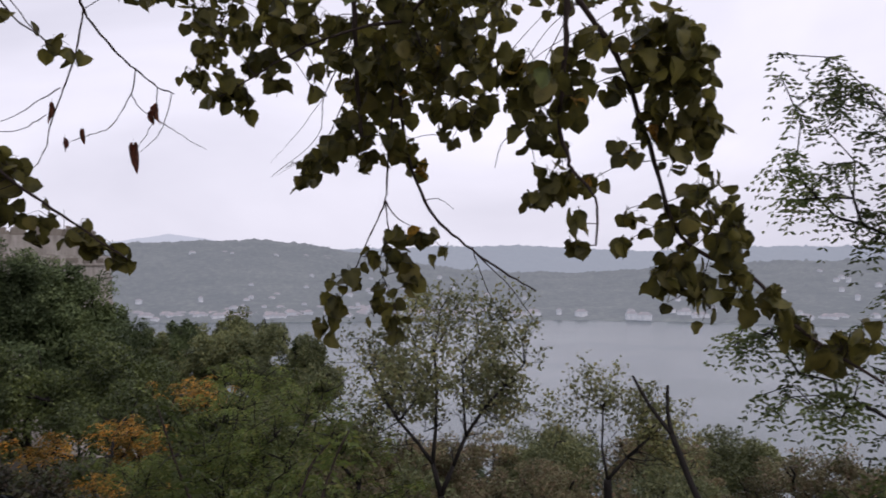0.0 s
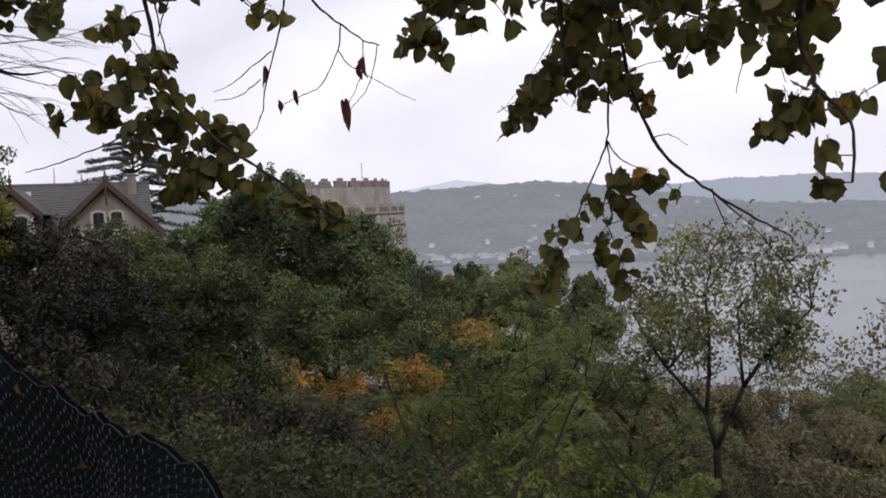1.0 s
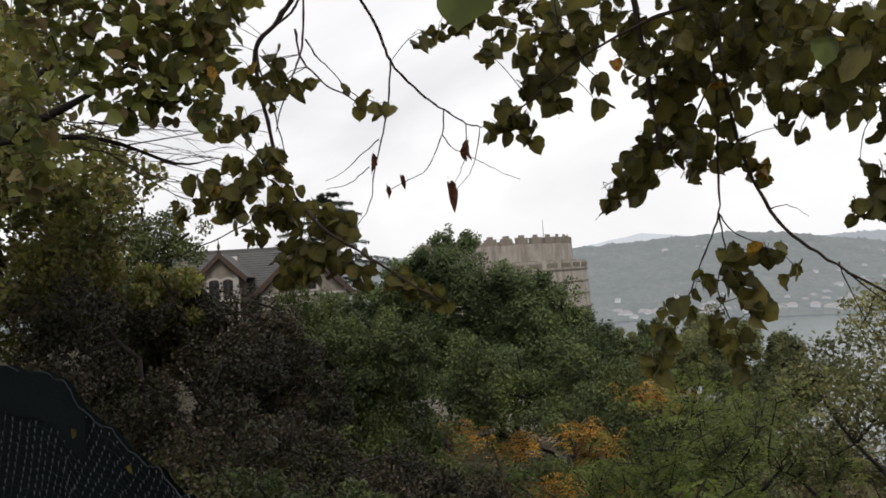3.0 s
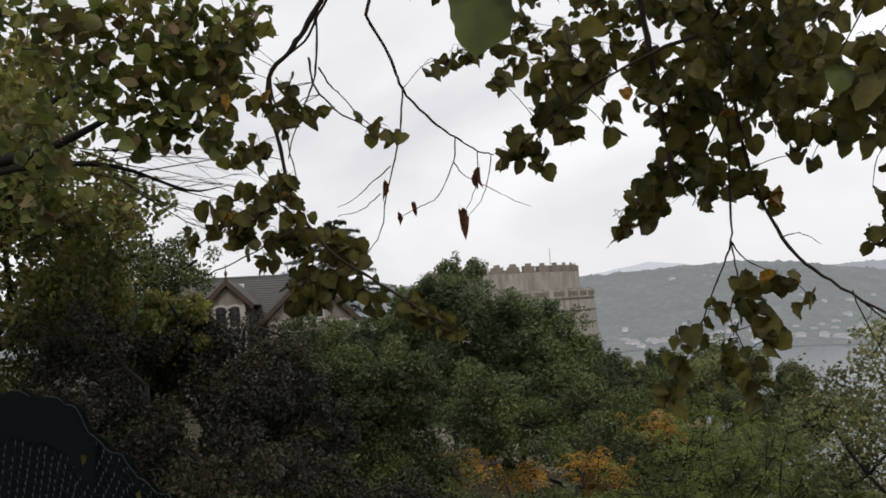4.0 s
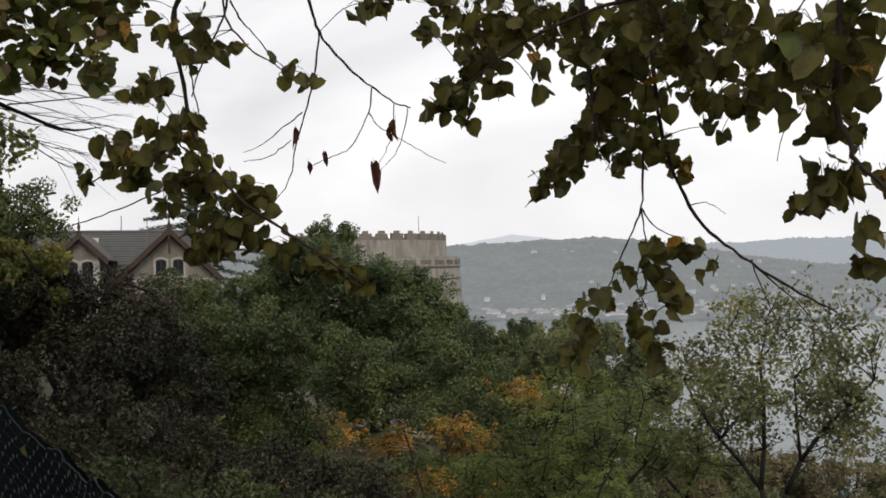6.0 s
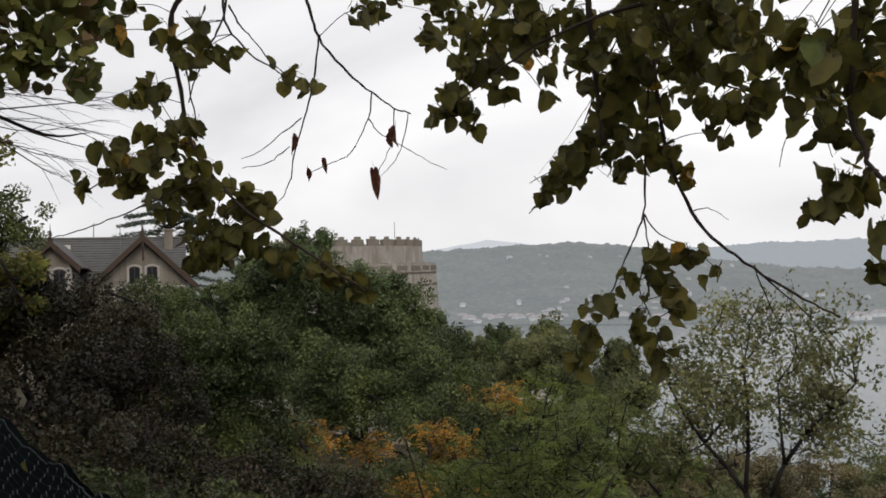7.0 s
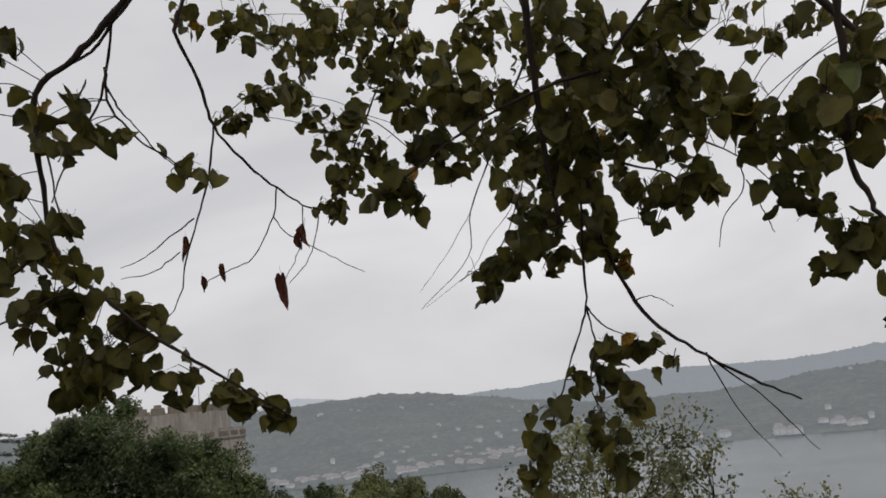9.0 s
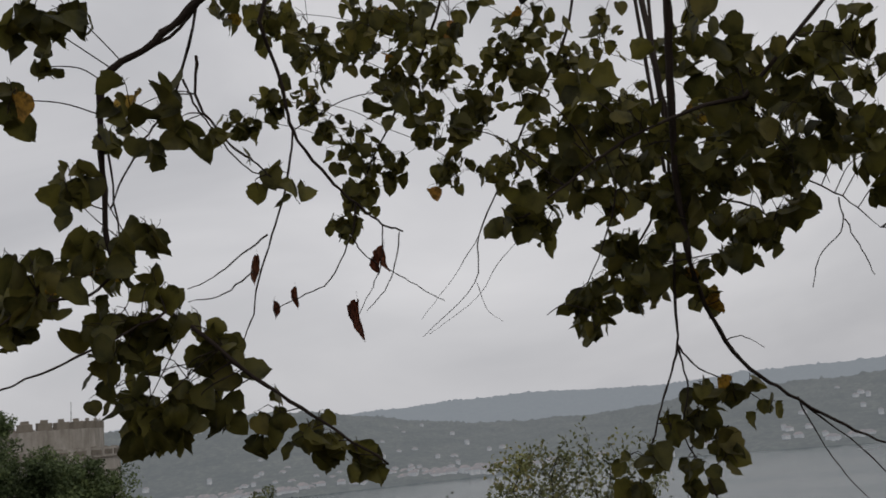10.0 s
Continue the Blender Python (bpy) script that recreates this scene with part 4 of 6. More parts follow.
def bare_fork():
    z = ground_z(-0.4, 5.9) - 0.05
    o = Vector((-0.4, 5.9, z))
    st = thing("bare_sapling", "small dark bare sapling forking low among shrubs", "sapling", "", tuple(o))
    rng = random.Random(6)
    part("trunk", mesh_of("stem", *tube(smooth_line([Vector(p) - o for p in ((-0.4, 5.9, z), (-0.42, 5.93, -0.75), (-0.45, 5.95, -0.45))]), 0.017, 0.014, 7, 0.08, rng), M_BARK, True), st)
    for q, r in ((((-0.45, 5.95, -0.45), (-0.52, 5.97, -0.31), (-0.63, 6.0, -0.20), (-0.75, 6.03, -0.02)), 0.012), (((-0.45, 5.95, -0.45), (-0.40, 5.99, -0.34), (-0.33, 6.05, -0.17), (-0.24, 6.08, -0.10)), 0.010)):
        part("limb", mesh_of("limb", *tube(smooth_line([Vector(p) - o for p in q]), r, r * 0.45, 6, 0.12, rng), M_BARK, True), st)


def locust_tree():
    rng = np.random.default_rng(44)
    x, y = 3.9, 5.0
    z = ground_z(x, y) - 0.1
    org = np.array([x, y, z])
    tree = thing("locust_tree", "locust tree with small paired leaflets on arching twigs", "tree", "", tuple(org))
    lobes = [(2.55, 5.4, 2.6, 0.5, 0.4, 0.4), (2.4, 5.5, 2.2, 0.4, 0.4, 0.3), (2.9, 5.3, 1.9, 0.5, 0.4, 0.5), (2.1, 5.6, 1.15, 0.35, 0.3, 0.3), (2.6, 5.4, 0.8, 0.55, 0.4, 0.4), (3.2, 5.3, 1.2, 0.6, 0.5, 0.7), (3.6, 5.1, 2.4, 0.8, 0.6, 0.8), (2.9, 5.2, 0.3, 0.6, 0.5, 0.4)]
    lobes = np.array(lobes, float)
    lobes[:, :3] -= org
    tips, _ = clumped(lobes, 260, rng, 16, 0.45, 0.15)
    nodes, parents = grown((0, 0, 0), np.concatenate([[(-0.1, 0.1, 1.6)], tips]), rng, 0.3)
    thick, fine = branch_tubes(nodes, parents, 0.0035)
    part("trunk", mesh_of("trunk", *joined(thick), M_BARK, True), tree)
    part("branchwork", mesh_of("branchwork", *joined(fine), M_BARK, True), tree, kind="stuff")
    v, f = pinnate(tips, rng, 0.115, 6, 0.40, 4, 1.1)
    part("crown", mesh_np("crown", v, f, M_LOCUST), tree, kind="stuff")


def left_tree():
    """The tree on the left, whose dark limb and yellowing leaves hang into view."""
    o = Vector((-6.4, 2.2, ground_z(-6.4, 2.2) - 0.1))
    tree = thing("yellowing_tree", "tree with a dark limb and yellowing green leaves", "tree", "", tuple(o))
    rng = random.Random(8)
    trunk = [(-6.4, 2.2, o.z), (-6.3, 2.3, 1.2), (-6.1, 2.5, 2.2), (-6.2, 2.4, 3.6), (-6.4, 2.2, 5.2)]
    part("trunk", mesh_of("trunk", *tube(smooth_line([Vector(p) - o for p in trunk]), 0.16, 0.07, 9, 0.05, rng), M_BARK, True), tree)
    limbs = LEFT_LIMBS
    for line, r in limbs:
        part("limb", mesh_of("limb", *tube(smooth_line([Vector(p) - o for p in line]), r, r * 0.06, 7, 0.1, rng), M_BARK, True), tree)
    nrng = np.random.default_rng(9)
    pts, twigs = [], []
    for x, y, z, r, n in LEFT_CLUSTERS:
        c = np.array([x, y, z])
        m = n * 6
        q = c + nrng.normal(size=(m, 3)) * r * 0.55
        pts.append(q - np.array(o))
        nodes, parents = grown(c - np.array(o) + (0, 0, 0.6 * r), q[::5] - np.array(o), nrng, 0.4)
        a, b = branch_tubes(nodes, parents, 0.002)
        twigs += a + b
    for line in LEFT_TWIGS:
        ln = smooth_line([Vector(p) - o for p in line])
        twigs.append(tube(ln, 0.0045, 0.0009, 5, 0.1, rng))
        way = (ln[-1] - ln[0]).normalized()
        for s in range(6):
            p = ln[rng.randrange(len(ln) // 3, len(ln))]
            d = way * rng.uniform(.1, .3) + Vector((rng.uniform(-.03, .05), rng.uniform(-.05, .05), rng.uniform(-.10, .06)))
            twigs.append(tube([p, p + 0.5 * d + Vector((0, 0, 0.012)), p + d], 0.0018, 0.0006, 4))
    part("twig_spray", mesh_of("twig_spray", *joined(twigs), M_TWIG, True), tree, kind="stuff")
    v, f = leaf_cards(np.concatenate(pts), 0.08, nrng, None, 0.9, 0.6, 0.35, True)
    part("crown", mesh_np("crown", v, f, M_LEFT), tree, kind="stuff")
    far = [(-8.7, 5.2, 1.9, 1.2, 1.0, 1.2), (-9.6, 4.4, 3.2, 1.2, 1.0, 1.2), (-8.6, 6.2, 2.2, 0.8, 0.8, 0.8), (-8.9, 5.6, 3.6, 0.9, 0.9, 0.9), (-8.4, 4.4, 4.8, 1.1, 1.0, 0.9), (-7.6, 3.6, 3.6, 0.9, 0.9, 0.9), (-9.8, 6.2, 4.6, 0.9, 0.9, 0.8), (-9.4, 4.4, 1.2, 1.2, 1.0, 1.0), (-6.4, 4.5, 2.9, 0.80, 0.80, 0.80), (-7.0, 5.4, 2.7, 0.80, 0.80, 0.80), (-6.3, 4.4, 3.6, 0.80, 0.80, 0.80), (-7.9, 6.2, 2.7, 0.55, 0.6, 0.6), (-5.7, 3.5, 3.0, 0.80, 0.80, 0.80)]
    broad_tree("yellowing_tree", "yellow-green tree crown behind the near limb", "tree", (-9.4, 5.2), far, 44000, 0.07, M_LEFT, 0.02, 80, 41, 0.3, 0.7, 26, 0.32)


def ground_cover():
    """Low plants and ivy all over the near slope."""
    rng = np.random.default_rng(70)
    n = 150000
    x, y = rng.uniform(-11, 9, n), 2.3 + 15 * rng.uniform(0, 1, n) ** 1.2
    hump = np.array([0.3 + 0.5 * abs(noise.noise((a * 0.9, b * 0.9, 2.0))) for a, b in zip(x, y)])
    z = np.array([ground_z(a, b) for a, b in zip(x, y)]) + hump * rng.uniform(0, 1, n) ** 0.5 * np.clip((y - 2.0) / 2, 0.1, 1)
    v, f = leaf_cards(np.stack([x, y, z], 1), 0.04, rng, None, 0.55)
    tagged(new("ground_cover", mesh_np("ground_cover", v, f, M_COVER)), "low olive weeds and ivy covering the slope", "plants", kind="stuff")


def near_sapling():
    """Slender dark stems with long pinnate leaves, just below the terrace."""
    x, y = -0.9, 3.3
    z = ground_z(x, y) - 0.05
    o = Vector((x, y, z))
    sap = thing("sumac_sapling", "slender sapling with long pinnate green leaves", "sapling", "", (x, y, z))
    rng, nrng = random.Random(12), np.random.default_rng(12)
    for line in SAPLING:
        pts = [Vector((0, 0, 0))] + [Vector(p) - o for p in line]
        ln = smooth_line(pts, 4)
        stem = part("stem", mesh_of("stem", *tube(ln, 0.009, 0.003, 6, 0.08, rng), M_TWIG, True), sap)
        tips = np.array([tuple(p) for p in ln[len(ln) // 2::2]])
        v, f = pinnate(tips, nrng, 0.085, 8, 0.34, 2, 0.5)
        part("foliage", mesh_np("foliage", v, f, M_FEATHER), stem, kind="stuff")


LEFT_CLUSTERS = [
    (-3.38, 2.73, 3.21, 0.192, 10), (-3.27, 2.93, 3.17, 0.192, 12), (-3.12, 3.12, 3.19, 0.192, 12), (-2.97, 3.29, 3.20, 0.192, 12),
    (-2.82, 3.46, 3.21, 0.160, 9), (-2.73, 3.54, 3.24, 0.128, 6), (-2.97, 3.39, 3.01, 0.192, 12), (-2.89, 3.51, 2.92, 0.128, 7),
    (-3.11, 3.25, 2.95, 0.192, 12), (-3.26, 3.08, 2.88, 0.160, 9), (-3.06, 3.38, 2.75, 0.144, 8), (-3.16, 3.28, 2.72, 0.144, 8),
    (-2.98, 3.50, 2.69, 0.128, 6), (-3.27, 3.18, 2.63, 0.128, 6), (-3.38, 2.90, 2.93, 0.160, 8), (-2.94, 3.20, 3.43, 0.224, 10),
    (-3.14, 2.94, 3.44, 0.224, 10), (-3.52, 2.80, 2.65, 0.160, 8), (-3.51, 2.91, 2.37, 0.160, 8),
]
LEFT_LIMBS = [
    (((-5.12, 2.65, 2.30), (-4.31, 2.88, 2.59), (-3.94, 3.09, 2.67), (-3.68, 3.38, 2.88), (-3.42, 3.59, 3.17)), 0.055),
    (((-5.12, 2.65, 2.30), (-4.32, 2.88, 2.52), (-3.96, 3.07, 2.59), (-3.57, 3.30, 2.56), (-3.27, 3.55, 2.41), (-3.13, 3.71, 2.43)), 0.03),
]
LEFT_TWIGS = [
    ((-3.65, 3.01, 2.54), (-3.45, 3.28, 2.59), (-3.24, 3.53, 2.64), (-2.99, 3.80, 2.59)),
    ((-3.50, 3.24, 2.49), (-3.34, 3.48, 2.33), (-3.19, 3.67, 2.28)),
    ((-3.69, 2.90, 2.69), (-3.55, 3.14, 2.63), (-3.30, 3.46, 2.62), (-3.15, 3.68, 2.45)),
    ((-3.65, 3.01, 2.54), (-3.42, 3.23, 2.46), (-3.26, 3.44, 2.41), (-3.03, 3.68, 2.48)),
    ((-3.51, 3.05, 2.62), (-3.43, 3.17, 2.61), (-3.28, 3.36, 2.61)),
    ((-3.42, 3.23, 2.46), (-3.35, 3.34, 2.36), (-3.25, 3.47, 2.32), (-3.15, 3.60, 2.27)),
    ((-3.49, 3.10, 2.55), (-3.37, 3.28, 2.48), (-3.21, 3.49, 2.45), (-3.02, 3.71, 2.41)),
    ((-3.35, 3.30, 2.50), (-3.20, 3.48, 2.54), (-3.03, 3.65, 2.58), (-2.94, 3.73, 2.62)),
    ((-3.35, 3.34, 2.36), (-3.24, 3.50, 2.23), (-3.19, 3.57, 2.19)),
    ((-3.26, 3.44, 2.41), (-3.15, 3.58, 2.36), (-3.03, 3.71, 2.33)),
    ((-3.45, 3.14, 2.63), (-3.32, 3.32, 2.59), (-3.14, 3.54, 2.57), (-3.00, 3.70, 2.53)),
    ((-3.51, 3.05, 2.61), (-3.40, 3.23, 2.54), (-3.26, 3.42, 2.50), (-3.14, 3.58, 2.44)),
]
ground_cover()
hillside_plants()
cypresses()
shrubs()
slope_shrubs()
thin_trees()
dead_stick()
bare_fork()
SAPLING = [
    ((-0.79, 2.82, 0.61), (-0.87, 2.86, 0.80), (-0.92, 2.87, 0.91), (-0.99, 2.88, 1.11)),
    ((-0.59, 3.01, 0.58), (-0.53, 3.09, 0.74), (-0.49, 3.13, 0.85), (-0.43, 3.17, 0.92)),
    ((-0.50, 3.04, 0.58), (-0.44, 3.13, 0.77), (-0.40, 3.17, 0.88), (-0.36, 3.20, 0.96)),
]
near_sapling()
locust_tree()
left_tree()


# ---- castle tower ----
def ring_mesh(name, profile, segs, mat, smooth=True):
    """A turned body from (radius, height) pairs, closed on top."""
    verts, faces = [], []
    for r, z in profile:
        verts += [(r * math.cos(2 * math.pi * k / segs), r * math.sin(2 * math.pi * k / segs), z) for k in range(segs)]
    for j in range(len(profile) - 1):
        faces += [(j * segs + k, j * segs + (k + 1) % segs, (j + 1) * segs + (k + 1) % segs, (j + 1) * segs + k) for k in range(segs)]
    faces.append(tuple((len(profile) - 1) * segs + k for k in range(segs)))
    me = mesh_of(name, verts, faces, mat)
    return me


def merlon_mesh(r, w, d, h, seed, mat=None):
    """A squat block with a worn, rounded head."""
    rng = random.Random(seed)
    bm = bmesh.new()
    bmesh.ops.create_cube(bm, size=1, matrix=Matrix.Translation((r - d / 2, 0, h / 2)) @ Matrix.Diagonal((d, w, h, 1)))
    top = [e for e in bm.edges if all(v.co.z > h * 0.9 for v in e.verts)]
    bmesh.ops.bevel(bm, geom=top, offset=0.24 * w, segments=2, affect="EDGES")
    for v in bm.verts:
        v.co += Vector((rng.gauss(0, .03), rng.gauss(0, .04), rng.gauss(0, .04)))
    me = bpy.data.meshes.new("merlon")
    bm.to_mesh(me)
    bm.free()
    me.materials.append(mat or M_STONE_DARK)
    return me


def tower():
    cx, cy = TOWER_AT[0], TOWER_AT[1]
    z0 = ground_z(cx, cy) - 2.0
    tw = thing("castle_tower", "round crenellated castle tower of weathered grey-brown stone", "tower", "", (cx, cy, z0))
    low, high = 2.55 - z0, 4.95 - z0
    r_low, r_high = 12.75, 10.9
    part("lower_drum", ring_mesh("lower_drum", [(r_low + 1.1, 0), (r_low + 0.45, low - 10), (r_low + 0.15, low - 3.4), (r_low, low - 1.2), (r_low, low), (r_low - 0.9, low), (r_low - 0.9, low - 0.9), (2, low - 0.9)], 96, M_STONE), tw)
    part("upper_drum", ring_mesh("upper_drum", [(r_high + 0.1, low - 0.95), (r_high, high), (r_high - 0.7, high), (r_high - 0.7, high - 0.8), (1, high - 0.8)], 96, M_STONE), tw)
    for k, dz in enumerate((1.15, 2.75, 4.4, 6.2, 8.4)):
        r = r_low + 0.02 + 0.06 * k + (0.28 if dz > 5 else 0.0)
        part("string_course", ring_mesh("string_course", [(r - 0.3, low - dz - 0.16), (r + 0.13, low - dz - 0.13), (r + 0.15, low - dz), (r - 0.3, low - dz + 0.05)], 96, M_STONE_DARK), tw)
    shapes = [merlon_mesh(r_high, 1.58, 0.75, 1.22, s) for s in range(3)]
    caps = [merlon_mesh(r_low + 0.06, 1.7, 0.95, 0.95, s) for s in range(3)]
    for k in range(32):
        a = 360 * k / 32 + 3
        drop = 0.0 if (k % 32) in RAISED else -0.45
        part("merlon", shapes[k % 3], tw, at=pose(0, 0, high - 0.02 + drop, 0, 0, a) @ Matrix.Diagonal((1, 1, 1 - drop * 0.15, 1)))
        part("low_merlon", caps[k % 3], tw, at=pose(0, 0, low - 0.85, 0, 0, a + 4))
    a = radians(TOWER_FACE + 52)
    part("flagpole", mesh_of("flagpole", *tube([Vector((8.8 * math.cos(a), 8.8 * math.sin(a), high - 0.9)), Vector((8.8 * math.cos(a), 8.8 * math.sin(a), high + 3.3))], 0.06, 0.03, 6), M_METAL), tw, "thin bare metal flagpole")


TOWER_AT = (-55.5, 104.4)
TOWER_FACE = -64.0
RAISED = set(range(32))
tower()


# ---- house with gable and dormer ----
def prism(name, section, y0, y1, mat):
    """A section in x and z drawn out along y."""
    n = len(section)
    verts = [(x, y0, z) for x, z in section] + [(x, y1, z) for x, z in section]
    faces = [tuple(range(n)), tuple(range(2 * n - 1, n - 1, -1))] + [(i, i + n, (i + 1) % n + n, (i + 1) % n) for i in range(n)]
    return mesh_of(name, verts, faces, mat)


def arch(w, h, rise, steps=6):
    """The outline of a window with a slightly arched head, from its sill's middle."""
    pts = [(-w / 2, 0), (w / 2, 0)]
    for i in range(steps + 1):
        u = 1 - 2 * i / steps
        pts.append((u * w / 2, h - rise + rise * (1 - u * u)))
    return pts


def sash(house, x, y, z, w, h):
    """A window in its opening: pale surround, frame, dark panes, sill."""
    win = part("window", prism("window_surround", [(x + px, z + pz) for px, pz in arch(w + 0.34, h + 0.2, 0.16)], y - 0.05, y + 0.12, M_TRIM), house, "pale painted window surround")
    part("sash_frame", prism("sash_frame", [(x + px, z + 0.05 + pz) for px, pz in arch(w + 0.02, h, 0.13)], y - 0.065, y - 0.02, M_BARGE), win)
    for s in (-1, 1):
        part("pane", prism("pane", [(x + s * w / 4 + px * 0.5, z + 0.11 + pz) for px, pz in arch(w * 0.84, h - 0.14, 0.08)], y - 0.075, y - 0.03, M_GLASS), win)
    part("sill", boxes_mesh("sill", [((x, y - 0.08, z - 0.05), (w + 0.5, 0.28, 0.10), 0)], M_TRIM, 0.015), win)


def roof_rows(house, corners, rows, name="roof_course"):
    """Overlapping courses of tiles from the eave to the ridge: corners eave left, eave right, ridge right, ridge left."""
    a, b, c, d = (Vector(p) for p in corners)
    up = (b - a).cross(d - a).normalized()
    for k in range(rows):
        u0, u1 = k / rows, (k + 1.12) / rows
        p = [a.lerp(d, u0) + 0.07 * up, b.lerp(c, u0) + 0.07 * up, b.lerp(c, min(u1, 1)) + 0.015 * up, a.lerp(d, min(u1, 1)) + 0.015 * up]
        q = [v - 0.06 * up for v in p]
        part(name, mesh_of(name, p + q, [(0, 1, 2, 3), (7, 6, 5, 4), (0, 4, 5, 1), (1, 5, 6, 2), (2, 6, 7, 3), (3, 7, 4, 0)], M_ROOF), house)


def gable_roof(house, x, half, eave, apex, y0, y1, thick=0.16):
    """Two pitched slabs over a gable, with bargeboards along the front."""
    for s in (-1, 1):
        sec = [(x + s * half, eave), (x, apex), (x, apex + thick), (x + s * (half + 0.05), eave + thick * 0.7)]
        part("gable_roof", prism("gable_roof", sec, y0, y1, M_ROOF), house)
        bar = [(x + s * half, eave - 0.28), (x, apex - 0.3), (x, apex + thick + 0.03), (x + s * (half + 0.08), eave + thick)]
        part("bargeboard", prism("bargeboard", bar, y0 - 0.08, y0 - 0.005, M_BARGE), house)


def villa():
    h = thing("house", "old grey plaster house with steep gable, dormer and tiled roof", "house", "", (*HOUSE_AT, 0.85))
    h.rotation_euler = (0, 0, radians(41))
    deep = -11.0
    part("gable_wall", prism("gable_wall", [(-3.3, deep), (3.3, deep), (3.3, 0.1), (0, 3.35), (-3.3, 0.1)], 0.0, 0.35, M_PLASTER), h)
    part("side_wall", boxes_mesh("side_wall", [((-3.15, 3.2, deep / 2), (0.3, 5.6, -deep), 0), ((3.15, 3.2, deep / 2), (0.3, 5.6, -deep), 0)], M_PLASTER), h)
    part("main_wall", boxes_mesh("main_wall", [((-4.4, 6.2, deep / 2 - 0.2), (14.2, 0.4, -deep), 0), ((-4.4, 13.5, deep / 2 - 0.2), (14.2, 0.4, -deep), 0), ((-11.4, 9.9, deep / 2 - 0.2), (0.4, 7.2, -deep), 0), ((2.6, 9.9, deep / 2 - 0.2), (0.4, 7.2, -deep), 0)], M_PLASTER), h)
    part("band", boxes_mesh("band", [((0, -0.03, 0.0), (6.5, 0.12, 0.22), 0)], M_TRIM, 0.02), h, "pale band under the gable")
    part("wall_panel", prism("wall_panel", [(-2.6, 0.25), (-1.35, 0.25), (-1.35, 1.5), (-2.0, 1.5)], -0.03, -0.001, M_PLASTER), h)
    part("wall_panel", prism("wall_panel", [(2.6, 0.25), (2.0, 1.5), (1.4, 1.5), (1.4, 0.25)], -0.03, -0.001, M_PLASTER), h)
    gable_roof(h, 0, 3.9, -0.12, 3.75, -0.6, 9.5)
    sash(h, -0.6, 0.0, 0.3, 0.72, 1.25)
    sash(h, 0.62, 0.0, 0.3, 0.72, 1.25)
    part("pendant", boxes_mesh("pendant", [((0, -0.66, 2.75), (0.13, 0.10, 1.5), 0)], M_BARGE, 0.03), h)
    # main roof behind, in courses
    roof_rows(h, [(-12.2, 5.3, -0.6), (3.4, 5.3, -0.6), (3.4, 9.9, 4.05), (-12.2, 9.9, 4.05)], 22)
    roof_rows(h, [(3.4, 14.5, -0.6), (-12.2, 14.5, -0.6), (-12.2, 9.9, 4.05), (3.4, 9.9, 4.05)], 8)
    for x in (-12.0, 3.1):
        part("end_gable", mesh_of("end_gable", [(x, 5.5, -0.6), (x, 14.3, -0.6), (x, 9.9, 3.9), (x + 0.2, 5.5, -0.6), (x + 0.2, 14.3, -0.6), (x + 0.2, 9.9, 3.9)], [(0, 1, 2), (5, 4, 3), (0, 3, 4, 1), (1, 4, 5, 2), (2, 5, 3, 0)], M_PLASTER), h)
    part("ridge_cap", mesh_of("ridge_cap", *tube([Vector((-12.2, 9.9, 4.08)), Vector((3.4, 9.9, 4.08))], 0.14, 0.14, 8), M_ROOF), h)
    part("skylight", mesh_of("skylight", [(-6.5, 8.55, 2.83), (-5.6, 8.55, 2.83), (-5.6, 9.15, 3.44), (-6.5, 9.15, 3.44), (-6.5, 8.5, 2.95), (-5.6, 8.5, 2.95), (-5.6, 9.1, 3.56), (-6.5, 9.1, 3.56)], [(4, 5, 6, 7), (0, 1, 5, 4), (1, 2, 6, 5), (2, 3, 7, 6), (3, 0, 4, 7)], M_TRIM), h, "pale skylight frame")
    # dormer
    part("dormer_wall", prism("dormer_wall", [(-7.2, deep), (-4.75, deep), (-4.75, 1.9), (-5.95, 3.0), (-7.2, 1.9)], -2.0, 7.5, M_PLASTER), h)
    gable_roof(h, -5.95, 1.85, 1.5, 3.35, -2.5, 8.6, 0.13)
    sash(h, -6.45, -2.0, -0.05, 0.72, 1.5)
    sash(h, -5.45, -2.0, -0.05, 0.72, 1.5)
    part("corner_post", boxes_mesh("corner_post", [((-4.8, -2.02, -2), (0.28, 0.2, 7.2), 0)], M_TRIM, 0.02), h)
    part("finial", ring_mesh("finial", [(0.14, 3.45), (0.16, 3.7), (0.06, 3.8), (0.12, 4.0), (0.09, 4.15), (0.03, 4.3), (0.015, 4.75)], 8, M_BARGE), h, at=pose(-5.95, -2.4, -0.12))
    part("finial", ring_mesh("finial", [(0.14, 4.0), (0.16, 4.35), (0.06, 4.45), (0.1, 4.6), (0.02, 5.1)], 8, M_BARGE), h, at=pose(0, -0.55, -0.4))
    for x, y, z, t in ((-3.9, 9.9, 4.1, 1.35), (-1.8, 8.0, 2.2, 3.0), (-9.9, 9.9, 4.1, 0.6)):
        part("antenna", mesh_of("antenna", *tube([Vector((x, y, z)), Vector((x + 0.02, y, z + t))], 0.045, 0.03, 5), M_METAL), h)
    part("chimney", boxes_mesh("chimney", [((2.0, 9.2, 3.7), (0.7, 0.7, 2.2), 0), ((2.0, 9.2, 4.75), (0.9, 0.9, 0.16), 0)], M_PLASTER, 0.03), h)


HOUSE_AT = (-42.75, 49.2)
villa()


